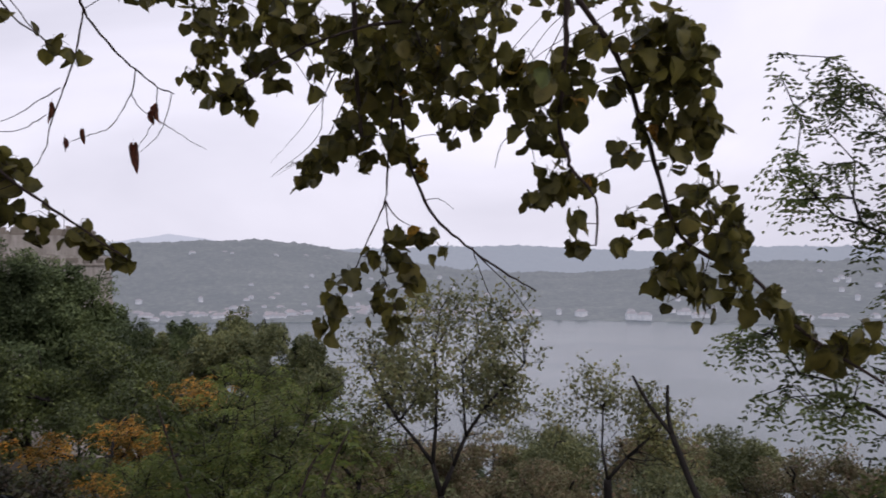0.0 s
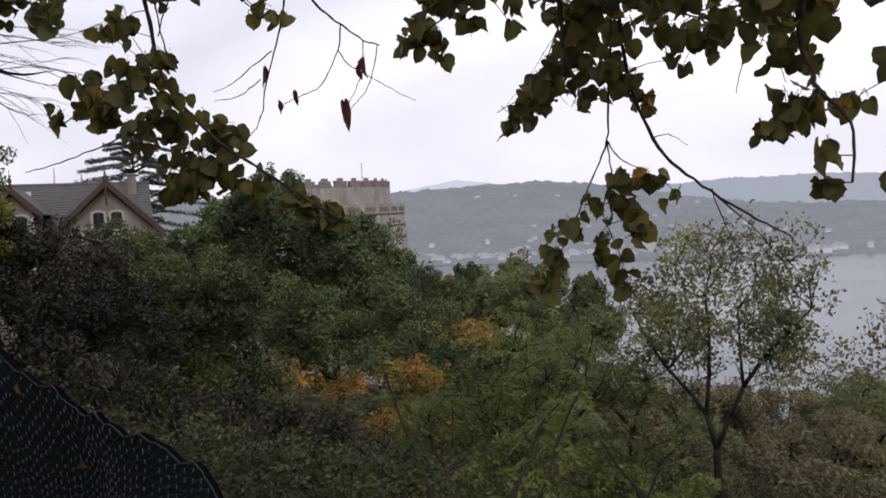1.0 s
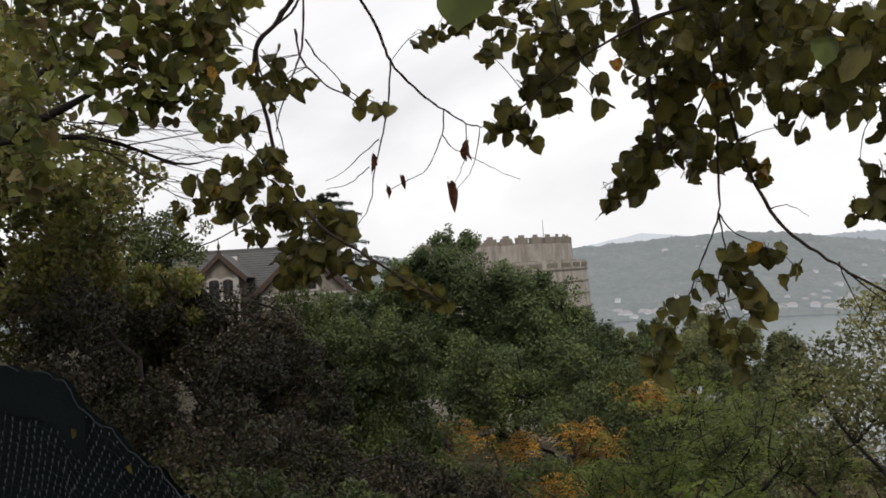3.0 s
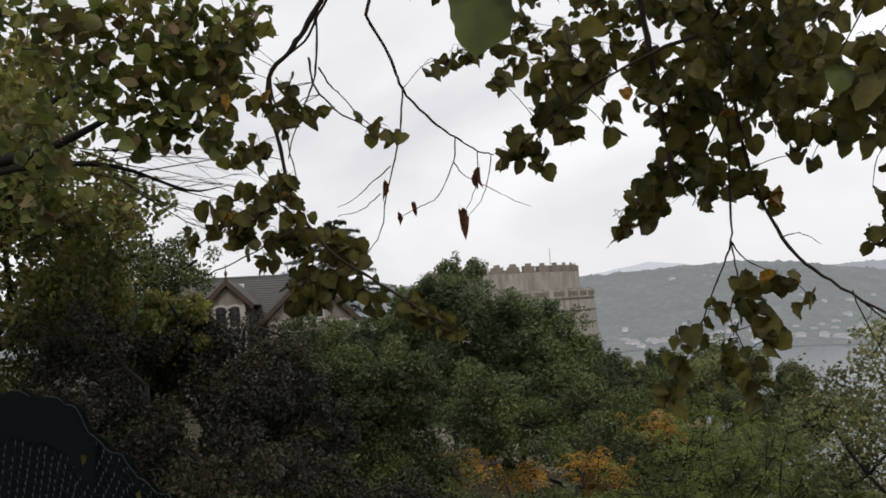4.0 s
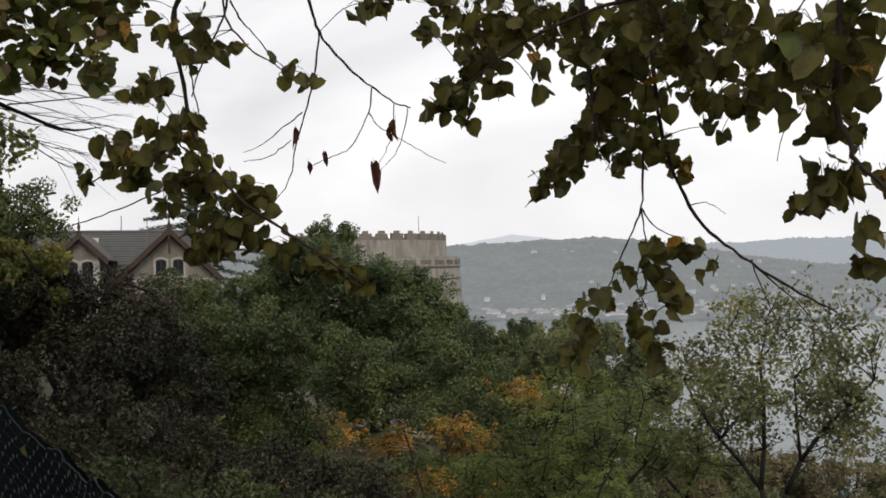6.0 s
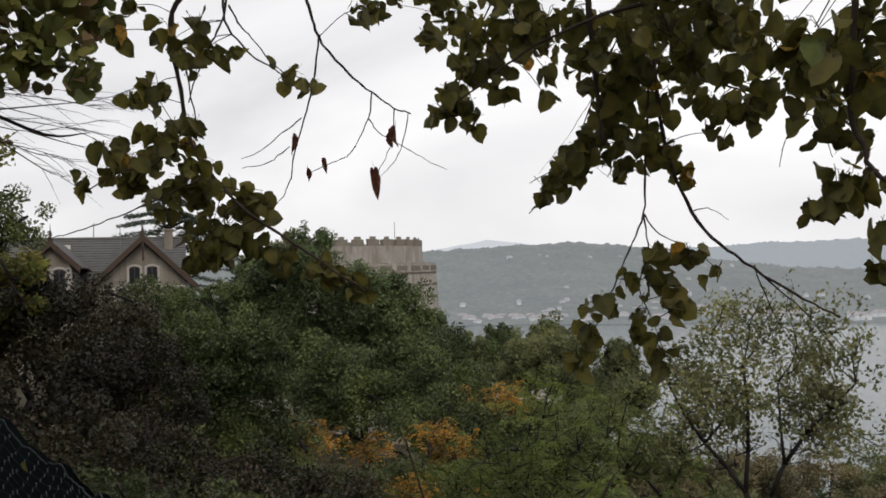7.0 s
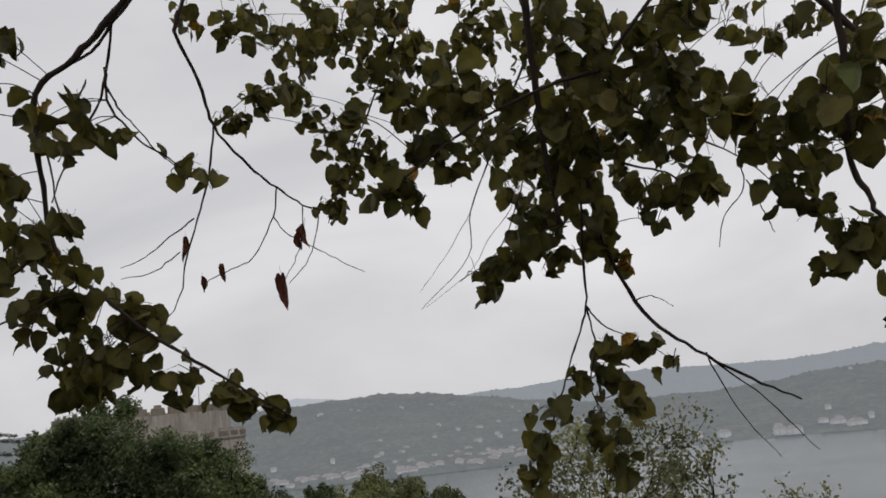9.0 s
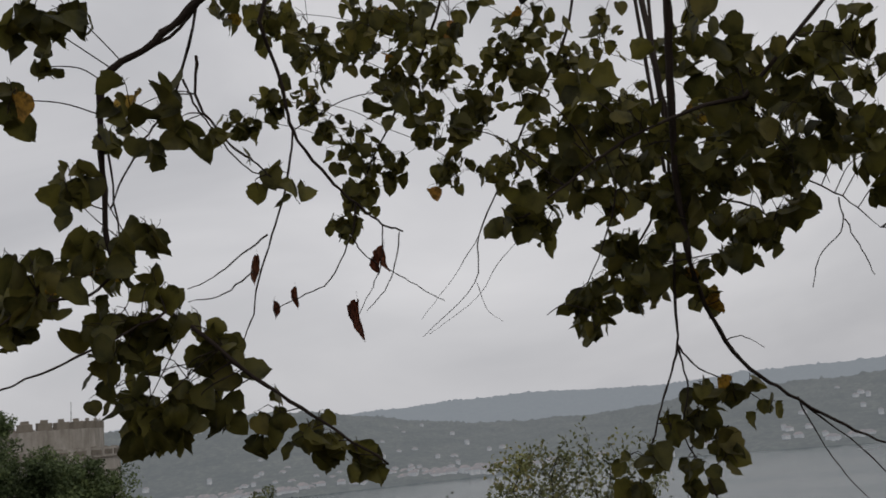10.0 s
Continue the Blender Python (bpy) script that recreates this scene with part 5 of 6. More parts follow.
# ---- cedar behind the house ----
def cedar():
    x, y = -54.6, 66.6
    z = ground_z(x, y) - 0.2
    rng = np.random.default_rng(50)
    tree = thing("cedar_tree", "dark cedar with flat layered boughs behind the house", "tree", "", (x, y, z))
    top = 10.3 - z
    part("trunk", mesh_of("trunk", *tube(smooth_line([Vector((0, 0, 0)), Vector((0.1, 0, top * 0.5)), Vector((0, 0, top))]), 0.4, 0.05, 9), M_BARK, True), tree)
    side, away = np.array([0.77, 0.64, 0]), np.array([-0.64, 0.77, 0])
    for k, (h, reach) in enumerate(((10.2, 1.6), (9.6, 3.0), (8.7, 4.0), (7.6, 4.8), (6.6, 5.6), (5.6, 6.2), (4.4, 6.2), (3.2, 6.6), (2.0, 7.0), (0.4, 7.0))):
        vs, fs, off = [], [], 0
        for m in range(7):
            a = 2 * math.pi * m / 7 + k * 0.9
            d = math.cos(a) * side + math.sin(a) * away
            ln = reach * rng.uniform(0.45, 1.0)
            lift = h - z + rng.uniform(-0.55, 0.55)
            tip = Vector(d * ln) + Vector((0, 0, lift - 0.1 * ln))
            part("bough", mesh_of("bough", *tube([Vector((0, 0, lift - 0.5)), Vector(d * ln * 0.5) + Vector((0, 0, lift + 0.1)), tip], 0.09, 0.02, 5), M_BARK), tree)
            n = 260
            u = rng.uniform(0.25, 1.05, n)
            p = d * (ln * u)[:, None] + np.cross(d, (0, 0, 1)) * (rng.normal(size=n) * 0.28 * ln * u * (1.15 - u) + 0.05)[:, None]
            p[:, 2] += lift + 0.12 - 0.1 * ln * u ** 2 + rng.normal(size=n) * 0.08
            v, f = leaf_cards(p, 0.38, rng, None, 0.2, 0.0)
            vs.append(v)
            fs.append(f + off)
            off += len(v)
        part("needle_spray", mesh_np("needle_spray", np.concatenate(vs), np.concatenate(fs), M_CEDAR), tree, kind="stuff")


cedar()


# ---- netting at the terrace's edge ----
def netting():
    net = thing("netting_fence", "dark green netting sagging along the terrace edge", "fence", "", (-1.6, 1.7, 0))
    o = Vector((-1.6, 1.7, 0))
    edge = smooth_line([Vector(p) - o for p in NET_EDGE], 6)
    rng = random.Random(4)
    lengths = [0.0]
    for a, b in zip(edge, edge[1:]):
        lengths.append(lengths[-1] + (b - a).length)
    total = lengths[-1]

    def on(s, drop, back=0.0):
        """A point of the net: s metres along its upper edge, drop metres below it."""
        i = max(j for j in range(len(edge) - 1) if lengths[j] <= s + 1e-6)
        u = (s - lengths[i]) / max(lengths[i + 1] - lengths[i], 1e-6)
        p = edge[i].lerp(edge[i + 1], u)
        wave = 0.020 * math.sin(7 * s + 3 * drop) + 0.006 * math.sin(19 * s - 5 * drop)
        rise = 0.008 * math.sin(33 * s) + 0.005 * math.sin(71 * s)
        k = min(drop / 0.15, 1.0)
        return Vector((p.x + 0.03 * drop + 0.4 * k * wave + 0.5 * back, p.y + 0.05 * drop + k * wave + back, max(p.z + rise - drop, -0.03)))

    def sheet(s0, s1, deep, cols, rows, back):
        verts = [on(s0 + (s1 - s0) * i / cols, deep * j / rows, back) for j in range(rows + 1) for i in range(cols + 1)]
        rear = [v + Vector((0.003, 0.006, 0)) for v in verts]
        w, n = cols + 1, len(verts)
        faces = [(j * w + i, j * w + i + 1, (j + 1) * w + i + 1, (j + 1) * w + i) for j in range(rows) for i in range(cols)]
        return verts + rear, faces + [tuple(k + n for k in reversed(f)) for f in faces]

    # real cloth at the left; further on a dark sheet stands in for shade
    part("shade_cloth", mesh_of("shade_cloth", *sheet(0, total, 1.6, 90, 40, 0.004), M_NET, True), net, "dark green cloth, and dark sheet for the shade behind the net")
    part("folded_cloth", mesh_of("folded_cloth", *sheet(0, total * 0.42, 0.12, 40, 8, -0.012), M_NET, True), net, "doubled fold of dark green cloth")
    cords, dashes = [], []
    s, step = total * 0.2, 0.029
    while s < total:
        lean = 0.06 * (s / total - 0.2)
        line = [on(min(max(s - lean * k, 0), total), 0.003 + 0.03 * k, -0.004) for k in range(28)]
        cords.append(tube(line, 0.0007, 0.0007, 3))
        for k in range(40):
            d = 0.008 + 0.0205 * k + rng.uniform(-.002, .002)
            q = s - lean * d / 0.03 + rng.gauss(0, .0011)
            if d < 0.8 and 0 < q < total and rng.random() < 0.9:
                a = on(q, d, -0.006)
                b = on(q, d + rng.uniform(.007, .012), -0.006)
                dashes.append(tube([a, b + Vector((rng.gauss(0, .0008), 0, 0))], 0.0009, 0.0007, 4))
        s += step * rng.uniform(0.9, 1.1)
    for k in range(1, 28):
        cords.append(tube([on(total * (0.2 + 0.8 * i / 50), 0.0285 * k, -0.004) for i in range(51)], 0.0006, 0.0006, 3))
    part("net_weave", mesh_of("net_weave", *joined(cords), M_NET_CORD), net, "fine dark net cords", "stuff")
    part("net_knot", mesh_of("net_knot", *joined(dashes), M_STRAND), net, "pale glinting knots of the net", "stuff")
    part("edge_cord", mesh_of("edge_cord", *tube([on(total * i / 160, 0.0, -0.004) + Vector((0, 0, rng.gauss(0, .0022))) for i in range(161)], 0.0021, 0.0019, 5, 0.2, rng), M_NET_CORD), net, "grey frayed edge cord")
    p = on(0.03, 0)
    part("post", mesh_of("post", *tube([Vector((p.x, p.y + 0.07, -0.1)), Vector((p.x, p.y + 0.07, p.z - 0.02))], 0.022, 0.02, 8, 0.03, rng), M_WOOD), net)
    for k, (f, d) in enumerate(((0.40, 0.05), (0.62, 0.13), (0.80, 0.17), (0.52, 0.02), (0.46, 0.22))):
        part("caught_leaf", leaf_mesh(k, M_LINDEN if k % 3 < 2 else M_DEAD), net, at=Matrix.LocRotScale(on(total * f, d, -0.02), Euler((rng.uniform(-.4, .4), rng.uniform(-.8, .8), rng.uniform(0, 3))), (.022, .022, .028)))


NET_EDGE = [(-2.10, 1.35, 1.50), (-1.85, 1.52, 1.50), (-1.76, 1.64, 1.52), (-1.70, 1.70, 1.51), (-1.65, 1.74, 1.47), (-1.62, 1.75, 1.43), (-1.56, 1.77, 1.37), (-1.48, 1.81, 1.29), (-1.36, 1.82, 1.22), (-1.22, 1.77, 1.19), (-1.07, 1.72, 1.17), (-0.89, 1.68, 1.13), (-0.81, 1.65, 1.07), (-0.74, 1.61, 0.98)]
netting()


# ---- the linden overhead, whose sprays hang into view ----
LEFT_SPRAY = [
    (-1.48, 2.24, 2.22, 0.035, 2), (-1.51, 2.23, 2.16, 0.031, 2), (-1.41, 2.27, 2.33, 0.049, 4), (-1.35, 2.30, 2.37, 0.031, 2),
    (-1.34, 2.33, 2.32, 0.043, 3), (-1.28, 2.37, 2.31, 0.035, 2), (-1.37, 2.32, 2.26, 0.026, 1), (-1.57, 2.21, 2.03, 0.035, 2),
    (-1.57, 2.22, 1.97, 0.069, 6), (-1.63, 2.17, 1.93, 0.031, 2), (-1.48, 2.28, 2.07, 0.052, 4), (-1.46, 2.30, 2.03, 0.043, 3),
    (-1.40, 2.34, 2.10, 0.026, 2), (-1.40, 2.36, 1.99, 0.043, 3), (-1.44, 2.34, 1.92, 0.069, 5), (-1.49, 2.30, 1.89, 0.069, 5),
    (-1.39, 2.38, 1.90, 0.052, 4),
]
LEFT_SPRAY_LOW = [
    (-1.33, 2.49, 1.90, 0.051, 4), (-1.31, 2.51, 1.85, 0.051, 4), (-1.38, 2.47, 1.81, 0.060, 5), (-1.44, 2.42, 1.74, 0.069, 6),
    (-1.39, 2.46, 1.72, 0.051, 4), (-1.33, 2.51, 1.75, 0.051, 4), (-1.23, 2.56, 1.72, 0.051, 4), (-1.16, 2.62, 1.68, 0.051, 4),
    (-1.11, 2.65, 1.65, 0.051, 4), (-1.06, 2.67, 1.62, 0.043, 3), (-1.03, 2.69, 1.59, 0.021, 2),
    (-1.52, 2.55, 1.91, 0.050, 3), (-1.58, 2.60, 1.82, 0.055, 4), (-1.48, 2.50, 1.76, 0.060, 4), (-1.40, 2.44, 1.76, 0.050, 3),
]
LEFT_SPRAY_HIGH = [
    (-1.63, 2.28, 2.57, 0.066, 6), (-1.55, 2.32, 2.58, 0.066, 5), (-1.68, 2.34, 2.41, 0.040, 3), (-1.61, 2.34, 2.48, 0.033, 2),
    (-1.60, 2.43, 2.26, 0.027, 2), (-1.63, 2.43, 2.22, 0.027, 2), (-1.52, 2.43, 2.35, 0.040, 3), (-1.59, 2.49, 2.08, 0.080, 6),
    (-1.69, 2.46, 2.01, 0.080, 7), (-1.72, 2.45, 1.96, 0.053, 5), (-1.56, 2.53, 1.94, 0.066, 5),
]
MIDDLE_LEAVES = [
    (-1.20, 2.56, 2.27, 0.040, 3), (-1.16, 2.59, 2.23, 0.040, 3), (-1.23, 2.55, 2.25, 0.014, 1), (-1.24, 2.53, 2.31, 0.014, 1),
]
HANGING_SPRAY = [
    (-0.17, 3.00, 1.68, 0.058, 4), (-0.19, 2.99, 1.62, 0.054, 4), (-0.13, 3.00, 1.56, 0.045, 3), (-0.12, 3.00, 1.52, 0.033, 2),
    (-0.27, 2.98, 1.61, 0.033, 2), (-0.33, 2.97, 1.53, 0.058, 4), (-0.37, 2.96, 1.44, 0.063, 4), (-0.42, 2.94, 1.37, 0.045, 3),
    (-0.25, 2.98, 1.43, 0.045, 3), (-0.18, 2.99, 1.42, 0.063, 4), (-0.16, 2.98, 1.36, 0.036, 2), (-0.08, 3.01, 1.68, 0.033, 2),
    (-0.03, 3.01, 1.70, 0.033, 2), (-0.00, 3.01, 1.64, 0.033, 2), (-0.22, 2.99, 1.53, 0.045, 3),
]
CENTRE_SPRAY = [
    (-0.47, 2.99, 1.92, 0.041, 3), (-0.43, 3.00, 1.97, 0.056, 4), (-0.35, 3.01, 2.02, 0.074, 6), (-0.28, 3.01, 2.07, 0.083, 6),
    (-0.30, 3.02, 1.98, 0.056, 4), (-0.25, 3.03, 1.98, 0.056, 3), (-0.17, 3.02, 2.13, 0.083, 5), (-0.16, 3.03, 2.02, 0.065, 4),
    (-0.11, 3.05, 1.95, 0.041, 3), (-0.07, 3.05, 1.94, 0.015, 1), (-0.02, 3.04, 2.06, 0.037, 2), (0.03, 3.05, 2.04, 0.015, 1),
    (-0.33, 2.99, 2.12, 0.046, 3), (-0.05, 3.02, 2.17, 0.093, 6), (0.03, 3.03, 2.13, 0.083, 6), (0.09, 3.04, 2.13, 0.074, 5),
    (0.14, 3.03, 2.17, 0.065, 4),
]
CENTRE_NEAR = [
    (-0.69, 2.46, 2.09, 0.022, 2), (-0.63, 2.47, 2.14, 0.034, 4), (-0.65, 2.47, 2.10, 0.028, 2), (-0.59, 2.50, 2.08, 0.038, 3),
    (-0.50, 2.51, 2.13, 0.047, 3), (-0.51, 2.50, 2.20, 0.047, 3), (-0.58, 2.47, 2.20, 0.047, 4), (-0.56, 2.46, 2.29, 0.070, 5),
    (-0.61, 2.42, 2.35, 0.063, 4), (-0.40, 2.54, 2.13, 0.019, 1), (-0.39, 2.53, 2.19, 0.025, 2), (-0.44, 2.49, 2.28, 0.070, 5),
    (-0.47, 2.47, 2.34, 0.063, 5), (-0.38, 2.50, 2.31, 0.063, 5),
]
TOP_NEAR = [
    (-0.35, 2.70, 2.37, 0.077, 5), (-0.30, 2.76, 2.19, 0.043, 3), (-0.31, 2.74, 2.28, 0.068, 4), (-0.37, 2.73, 2.27, 0.060, 3),
    (-0.21, 2.74, 2.32, 0.085, 6), (-0.20, 2.77, 2.21, 0.068, 4), (-0.77, 2.58, 2.35, 0.020, 2), (-0.90, 2.50, 2.41, 0.060, 4),
    (-0.12, 2.74, 2.35, 0.102, 7), (-0.03, 2.76, 2.31, 0.102, 7), (-0.06, 2.78, 2.23, 0.085, 6), (0.09, 2.77, 2.31, 0.102, 7),
    (0.16, 2.79, 2.23, 0.085, 5), (0.06, 2.80, 2.20, 0.085, 6), (0.23, 2.78, 2.28, 0.085, 5),
]
RIGHT_SPRAY = [
    (0.27, 2.27, 2.02, 0.060, 4), (0.29, 2.25, 2.10, 0.066, 5), (0.35, 2.24, 2.13, 0.066, 5), (0.36, 2.26, 2.04, 0.053, 4),
    (0.24, 2.26, 2.09, 0.046, 3), (0.29, 2.29, 1.82, 0.037, 4), (0.31, 2.29, 1.79, 0.037, 4), (0.25, 2.30, 1.77, 0.029, 3),
    (0.35, 2.29, 1.83, 0.037, 3), (0.37, 2.29, 1.70, 0.040, 3), (0.37, 2.29, 1.64, 0.027, 2),
]
EDGE_SPRAY = [
    (0.61, 2.44, 2.28, 0.080, 6), (0.72, 2.41, 2.27, 0.071, 6), (0.62, 2.46, 2.17, 0.106, 8), (0.73, 2.44, 2.13, 0.089, 8),
    (0.78, 2.45, 2.01, 0.062, 5), (0.64, 2.49, 2.00, 0.106, 8), (0.77, 2.47, 1.81, 0.071, 5), (0.71, 2.50, 1.71, 0.106, 8),
    (0.83, 2.46, 1.71, 0.089, 7), (0.86, 2.45, 1.63, 0.080, 6), (0.71, 2.50, 1.59, 0.089, 7), (0.77, 2.48, 1.51, 0.089, 7),
    (0.68, 2.51, 1.53, 0.071, 5), (0.86, 2.45, 1.51, 0.080, 6), (0.96, 2.41, 1.48, 0.062, 5), (1.02, 2.39, 1.40, 0.062, 5),
]
EDGE_SPRAY_LOW = [
    (1.07, 2.36, 1.35, 0.071, 6), (1.13, 2.33, 1.36, 0.062, 5), (1.17, 2.31, 1.37, 0.044, 3), (0.46, 2.55, 1.84, 0.050, 4),
    (0.56, 2.54, 1.65, 0.039, 3), (0.56, 2.53, 1.75, 0.044, 3),
]
OVERHEAD = [
    (-1.55, 3.83, 2.89, 0.093, 5), (-1.43, 3.83, 2.97, 0.093, 5), (-1.26, 3.87, 2.94, 0.116, 7), (-1.14, 3.93, 2.81, 0.116, 7),
    (-1.20, 4.01, 2.50, 0.069, 5), (-1.12, 3.99, 2.61, 0.093, 6), (-1.00, 3.97, 2.71, 0.116, 7), (-0.82, 3.92, 2.87, 0.139, 9),
    (-0.94, 3.86, 3.02, 0.139, 9), (-0.74, 3.98, 2.68, 0.116, 7), (-0.61, 3.91, 2.89, 0.139, 9), (-0.75, 3.84, 3.07, 0.139, 9),
    (-0.52, 3.98, 2.66, 0.116, 6), (-0.37, 3.93, 2.75, 0.116, 6), (-0.30, 3.97, 2.56, 0.116, 7), (-0.18, 3.93, 2.63, 0.116, 6),
    (-0.40, 4.02, 2.44, 0.093, 5), (-0.11, 3.96, 2.47, 0.093, 6),
]
OVERHEAD_BACK = [
    (-0.03, 3.91, 2.59, 0.093, 5), (-0.48, 3.82, 3.08, 0.139, 9), (-0.26, 3.82, 3.01, 0.139, 9), (-1.05, 3.78, 3.19, 0.139, 9),
    (-1.24, 3.78, 3.14, 0.116, 7), (-0.87, 3.77, 3.22, 0.139, 9), (-0.06, 3.85, 2.81, 0.139, 8), (0.37, 3.85, 2.30, 0.058, 4),
    (-1.39, 3.70, 3.26, 0.116, 6), (0.25, 3.77, 2.77, 0.116, 6),
]
OVERHEAD_NEAR = [
    (-0.25, 2.65, 2.11, 0.084, 8), (-0.33, 2.70, 1.99, 0.070, 6), (-0.46, 2.74, 1.89, 0.042, 3), (-0.39, 2.72, 1.95, 0.056, 4),
    (-0.19, 2.61, 2.20, 0.084, 8), (-0.08, 2.54, 2.28, 0.084, 7), (-0.02, 2.54, 2.19, 0.070, 5), (0.07, 2.49, 2.25, 0.070, 5),
    (0.12, 2.47, 2.21, 0.056, 4), (0.02, 2.47, 2.36, 0.098, 8), (-0.12, 2.51, 2.41, 0.098, 8), (-0.21, 2.51, 2.50, 0.098, 8),
    (0.09, 2.42, 2.40, 0.084, 8), (-0.16, 2.64, 1.99, 0.031, 3),
]
EDGE_NEAR = [
    (0.27, 2.63, 2.21, 0.071, 4), (0.35, 2.64, 2.18, 0.071, 4), (0.40, 2.66, 2.11, 0.071, 4), (0.27, 2.65, 2.12, 0.071, 4),
    (0.35, 2.67, 2.04, 0.071, 4), (0.30, 2.67, 1.99, 0.063, 3), (0.38, 2.68, 1.95, 0.071, 4), (0.21, 2.63, 2.19, 0.063, 3),
]
TOP_FILL = [
    (-1.41, 3.09, 3.01, 0.095, 4), (-1.30, 3.16, 2.96, 0.095, 4), (-1.18, 3.23, 2.92, 0.084, 4), (-0.99, 3.24, 3.00, 0.106, 4),
    (-0.85, 3.30, 2.95, 0.106, 4), (-0.72, 3.30, 3.00, 0.106, 5), (-0.48, 3.34, 2.97, 0.106, 5), (-0.20, 3.37, 2.92, 0.106, 5),
]
TOP_FILL_RIGHT = [
    (-0.05, 3.04, 2.67, 0.092, 5), (0.10, 3.03, 2.63, 0.092, 5), (0.05, 3.09, 2.50, 0.083, 4), (0.20, 3.06, 2.52, 0.092, 5),
    (0.32, 3.00, 2.60, 0.092, 4), (0.44, 2.99, 2.54, 0.101, 5), (0.56, 2.95, 2.55, 0.092, 5), (0.67, 2.93, 2.50, 0.092, 5),
]
EDGE_DENSE = [
    (0.64, 2.38, 2.26, 0.078, 5), (0.72, 2.38, 2.18, 0.078, 5), (0.64, 2.41, 2.14, 0.078, 5), (0.55, 2.41, 2.22, 0.078, 4),
    (0.73, 2.40, 2.05, 0.078, 5), (0.63, 2.43, 2.03, 0.078, 5), (0.75, 2.41, 1.97, 0.061, 3), (0.55, 2.47, 1.93, 0.069, 3),
    (0.68, 2.44, 1.89, 0.069, 3), (0.46, 2.42, 2.27, 0.087, 4), (0.51, 2.45, 2.11, 0.069, 3),
]
DEAD_LEAVES = [(-1.27, 2.68, 2.09, 0.060), (-1.24, 2.71, 1.99, 0.040), (-1.19, 2.73, 2.02, 0.045), (-0.97, 2.82, 2.11, 0.065), (-0.99, 2.82, 2.10, 0.045), (-1.05, 2.81, 1.96, 0.090)]
HANGING = [
    (((-1.19, 2.35, 2.73), (-1.30, 2.38, 2.63), (-1.40, 2.39, 2.55), (-1.51, 2.39, 2.47), (-1.54, 2.45, 2.29), (-1.54, 2.51, 2.09), (-1.32, 2.40, 1.90), (-1.22, 2.47, 1.80), (-1.11, 2.54, 1.71), (-0.99, 2.61, 1.61)), 0.011, 0.003),
    (((-1.30, 2.35, 2.49), (-1.31, 2.39, 2.40), (-1.26, 2.44, 2.32), (-1.22, 2.48, 2.29), (-1.19, 2.51, 2.26)), 0.004, 0.0016),
    (((-1.43, 2.32, 2.08), (-1.49, 2.29, 2.00), (-1.57, 2.22, 1.97), (-1.64, 2.16, 1.91)), 0.004, 0.0018),
    (((-1.37, 2.32, 1.95), (-1.47, 2.26, 1.89), (-1.55, 2.19, 1.84), (-1.63, 2.12, 1.80), (-1.68, 2.07, 1.78)), 0.0028, 0.0013),
    (((-1.20, 2.53, 2.65), (-1.17, 2.62, 2.51), (-1.16, 2.66, 2.42), (-1.09, 2.72, 2.31), (-1.03, 2.77, 2.25), (-0.97, 2.81, 2.20), (-0.92, 2.83, 2.18)), 0.006, 0.0022),
    (((-1.16, 2.66, 2.42), (-1.18, 2.67, 2.31), (-1.22, 2.68, 2.19), (-1.27, 2.68, 2.06), (-1.29, 2.68, 1.96), (-1.35, 2.66, 1.87)), 0.0034, 0.0014),
    (((-1.24, 2.68, 2.17), (-1.30, 2.65, 2.12), (-1.36, 2.63, 2.07), (-1.41, 2.59, 2.04)), 0.0024, 0.001),
    (((-1.28, 2.67, 2.08), (-1.34, 2.64, 2.03), (-1.41, 2.59, 2.01)), 0.002, 0.001),
    (((-1.03, 2.77, 2.25), (-1.05, 2.78, 2.17), (-1.11, 2.77, 2.06), (-1.18, 2.73, 2.02), (-1.24, 2.71, 1.99)), 0.0024, 0.001),
    (((-1.05, 2.78, 2.17), (-1.02, 2.80, 2.12), (-0.97, 2.83, 2.09), (-0.90, 2.86, 2.04), (-0.83, 2.91, 2.00)), 0.002, 0.001),
    (((-0.97, 2.81, 2.20), (-0.98, 2.82, 2.11), (-1.01, 2.82, 2.04), (-1.05, 2.81, 1.97)), 0.002, 0.0009),
    (((-0.93, 2.83, 2.18), (-0.95, 2.83, 2.09), (-0.98, 2.83, 2.03), (-1.03, 2.82, 1.98)), 0.002, 0.0009),
    (((-0.20, 2.85, 2.58), (-0.18, 2.90, 2.45), (-0.18, 2.93, 2.33), (-0.18, 2.96, 2.19), (-0.20, 3.00, 1.95), (-0.21, 3.01, 1.83), (-0.26, 3.01, 1.71), (-0.31, 3.00, 1.60), (-0.38, 2.97, 1.44)), 0.006, 0.002),
    (((-0.19, 2.87, 2.58), (-0.17, 2.92, 2.46), (-0.16, 2.95, 2.34), (-0.15, 3.00, 2.13), (-0.11, 3.03, 1.93), (-0.03, 3.05, 1.77), (0.08, 3.05, 1.67), (0.22, 3.05, 1.57), (0.34, 3.04, 1.50)), 0.01, 0.003),
    (((-0.21, 3.01, 1.83), (-0.18, 3.01, 1.78), (-0.14, 3.02, 1.75), (-0.05, 3.03, 1.70)), 0.003, 0.0015),
]
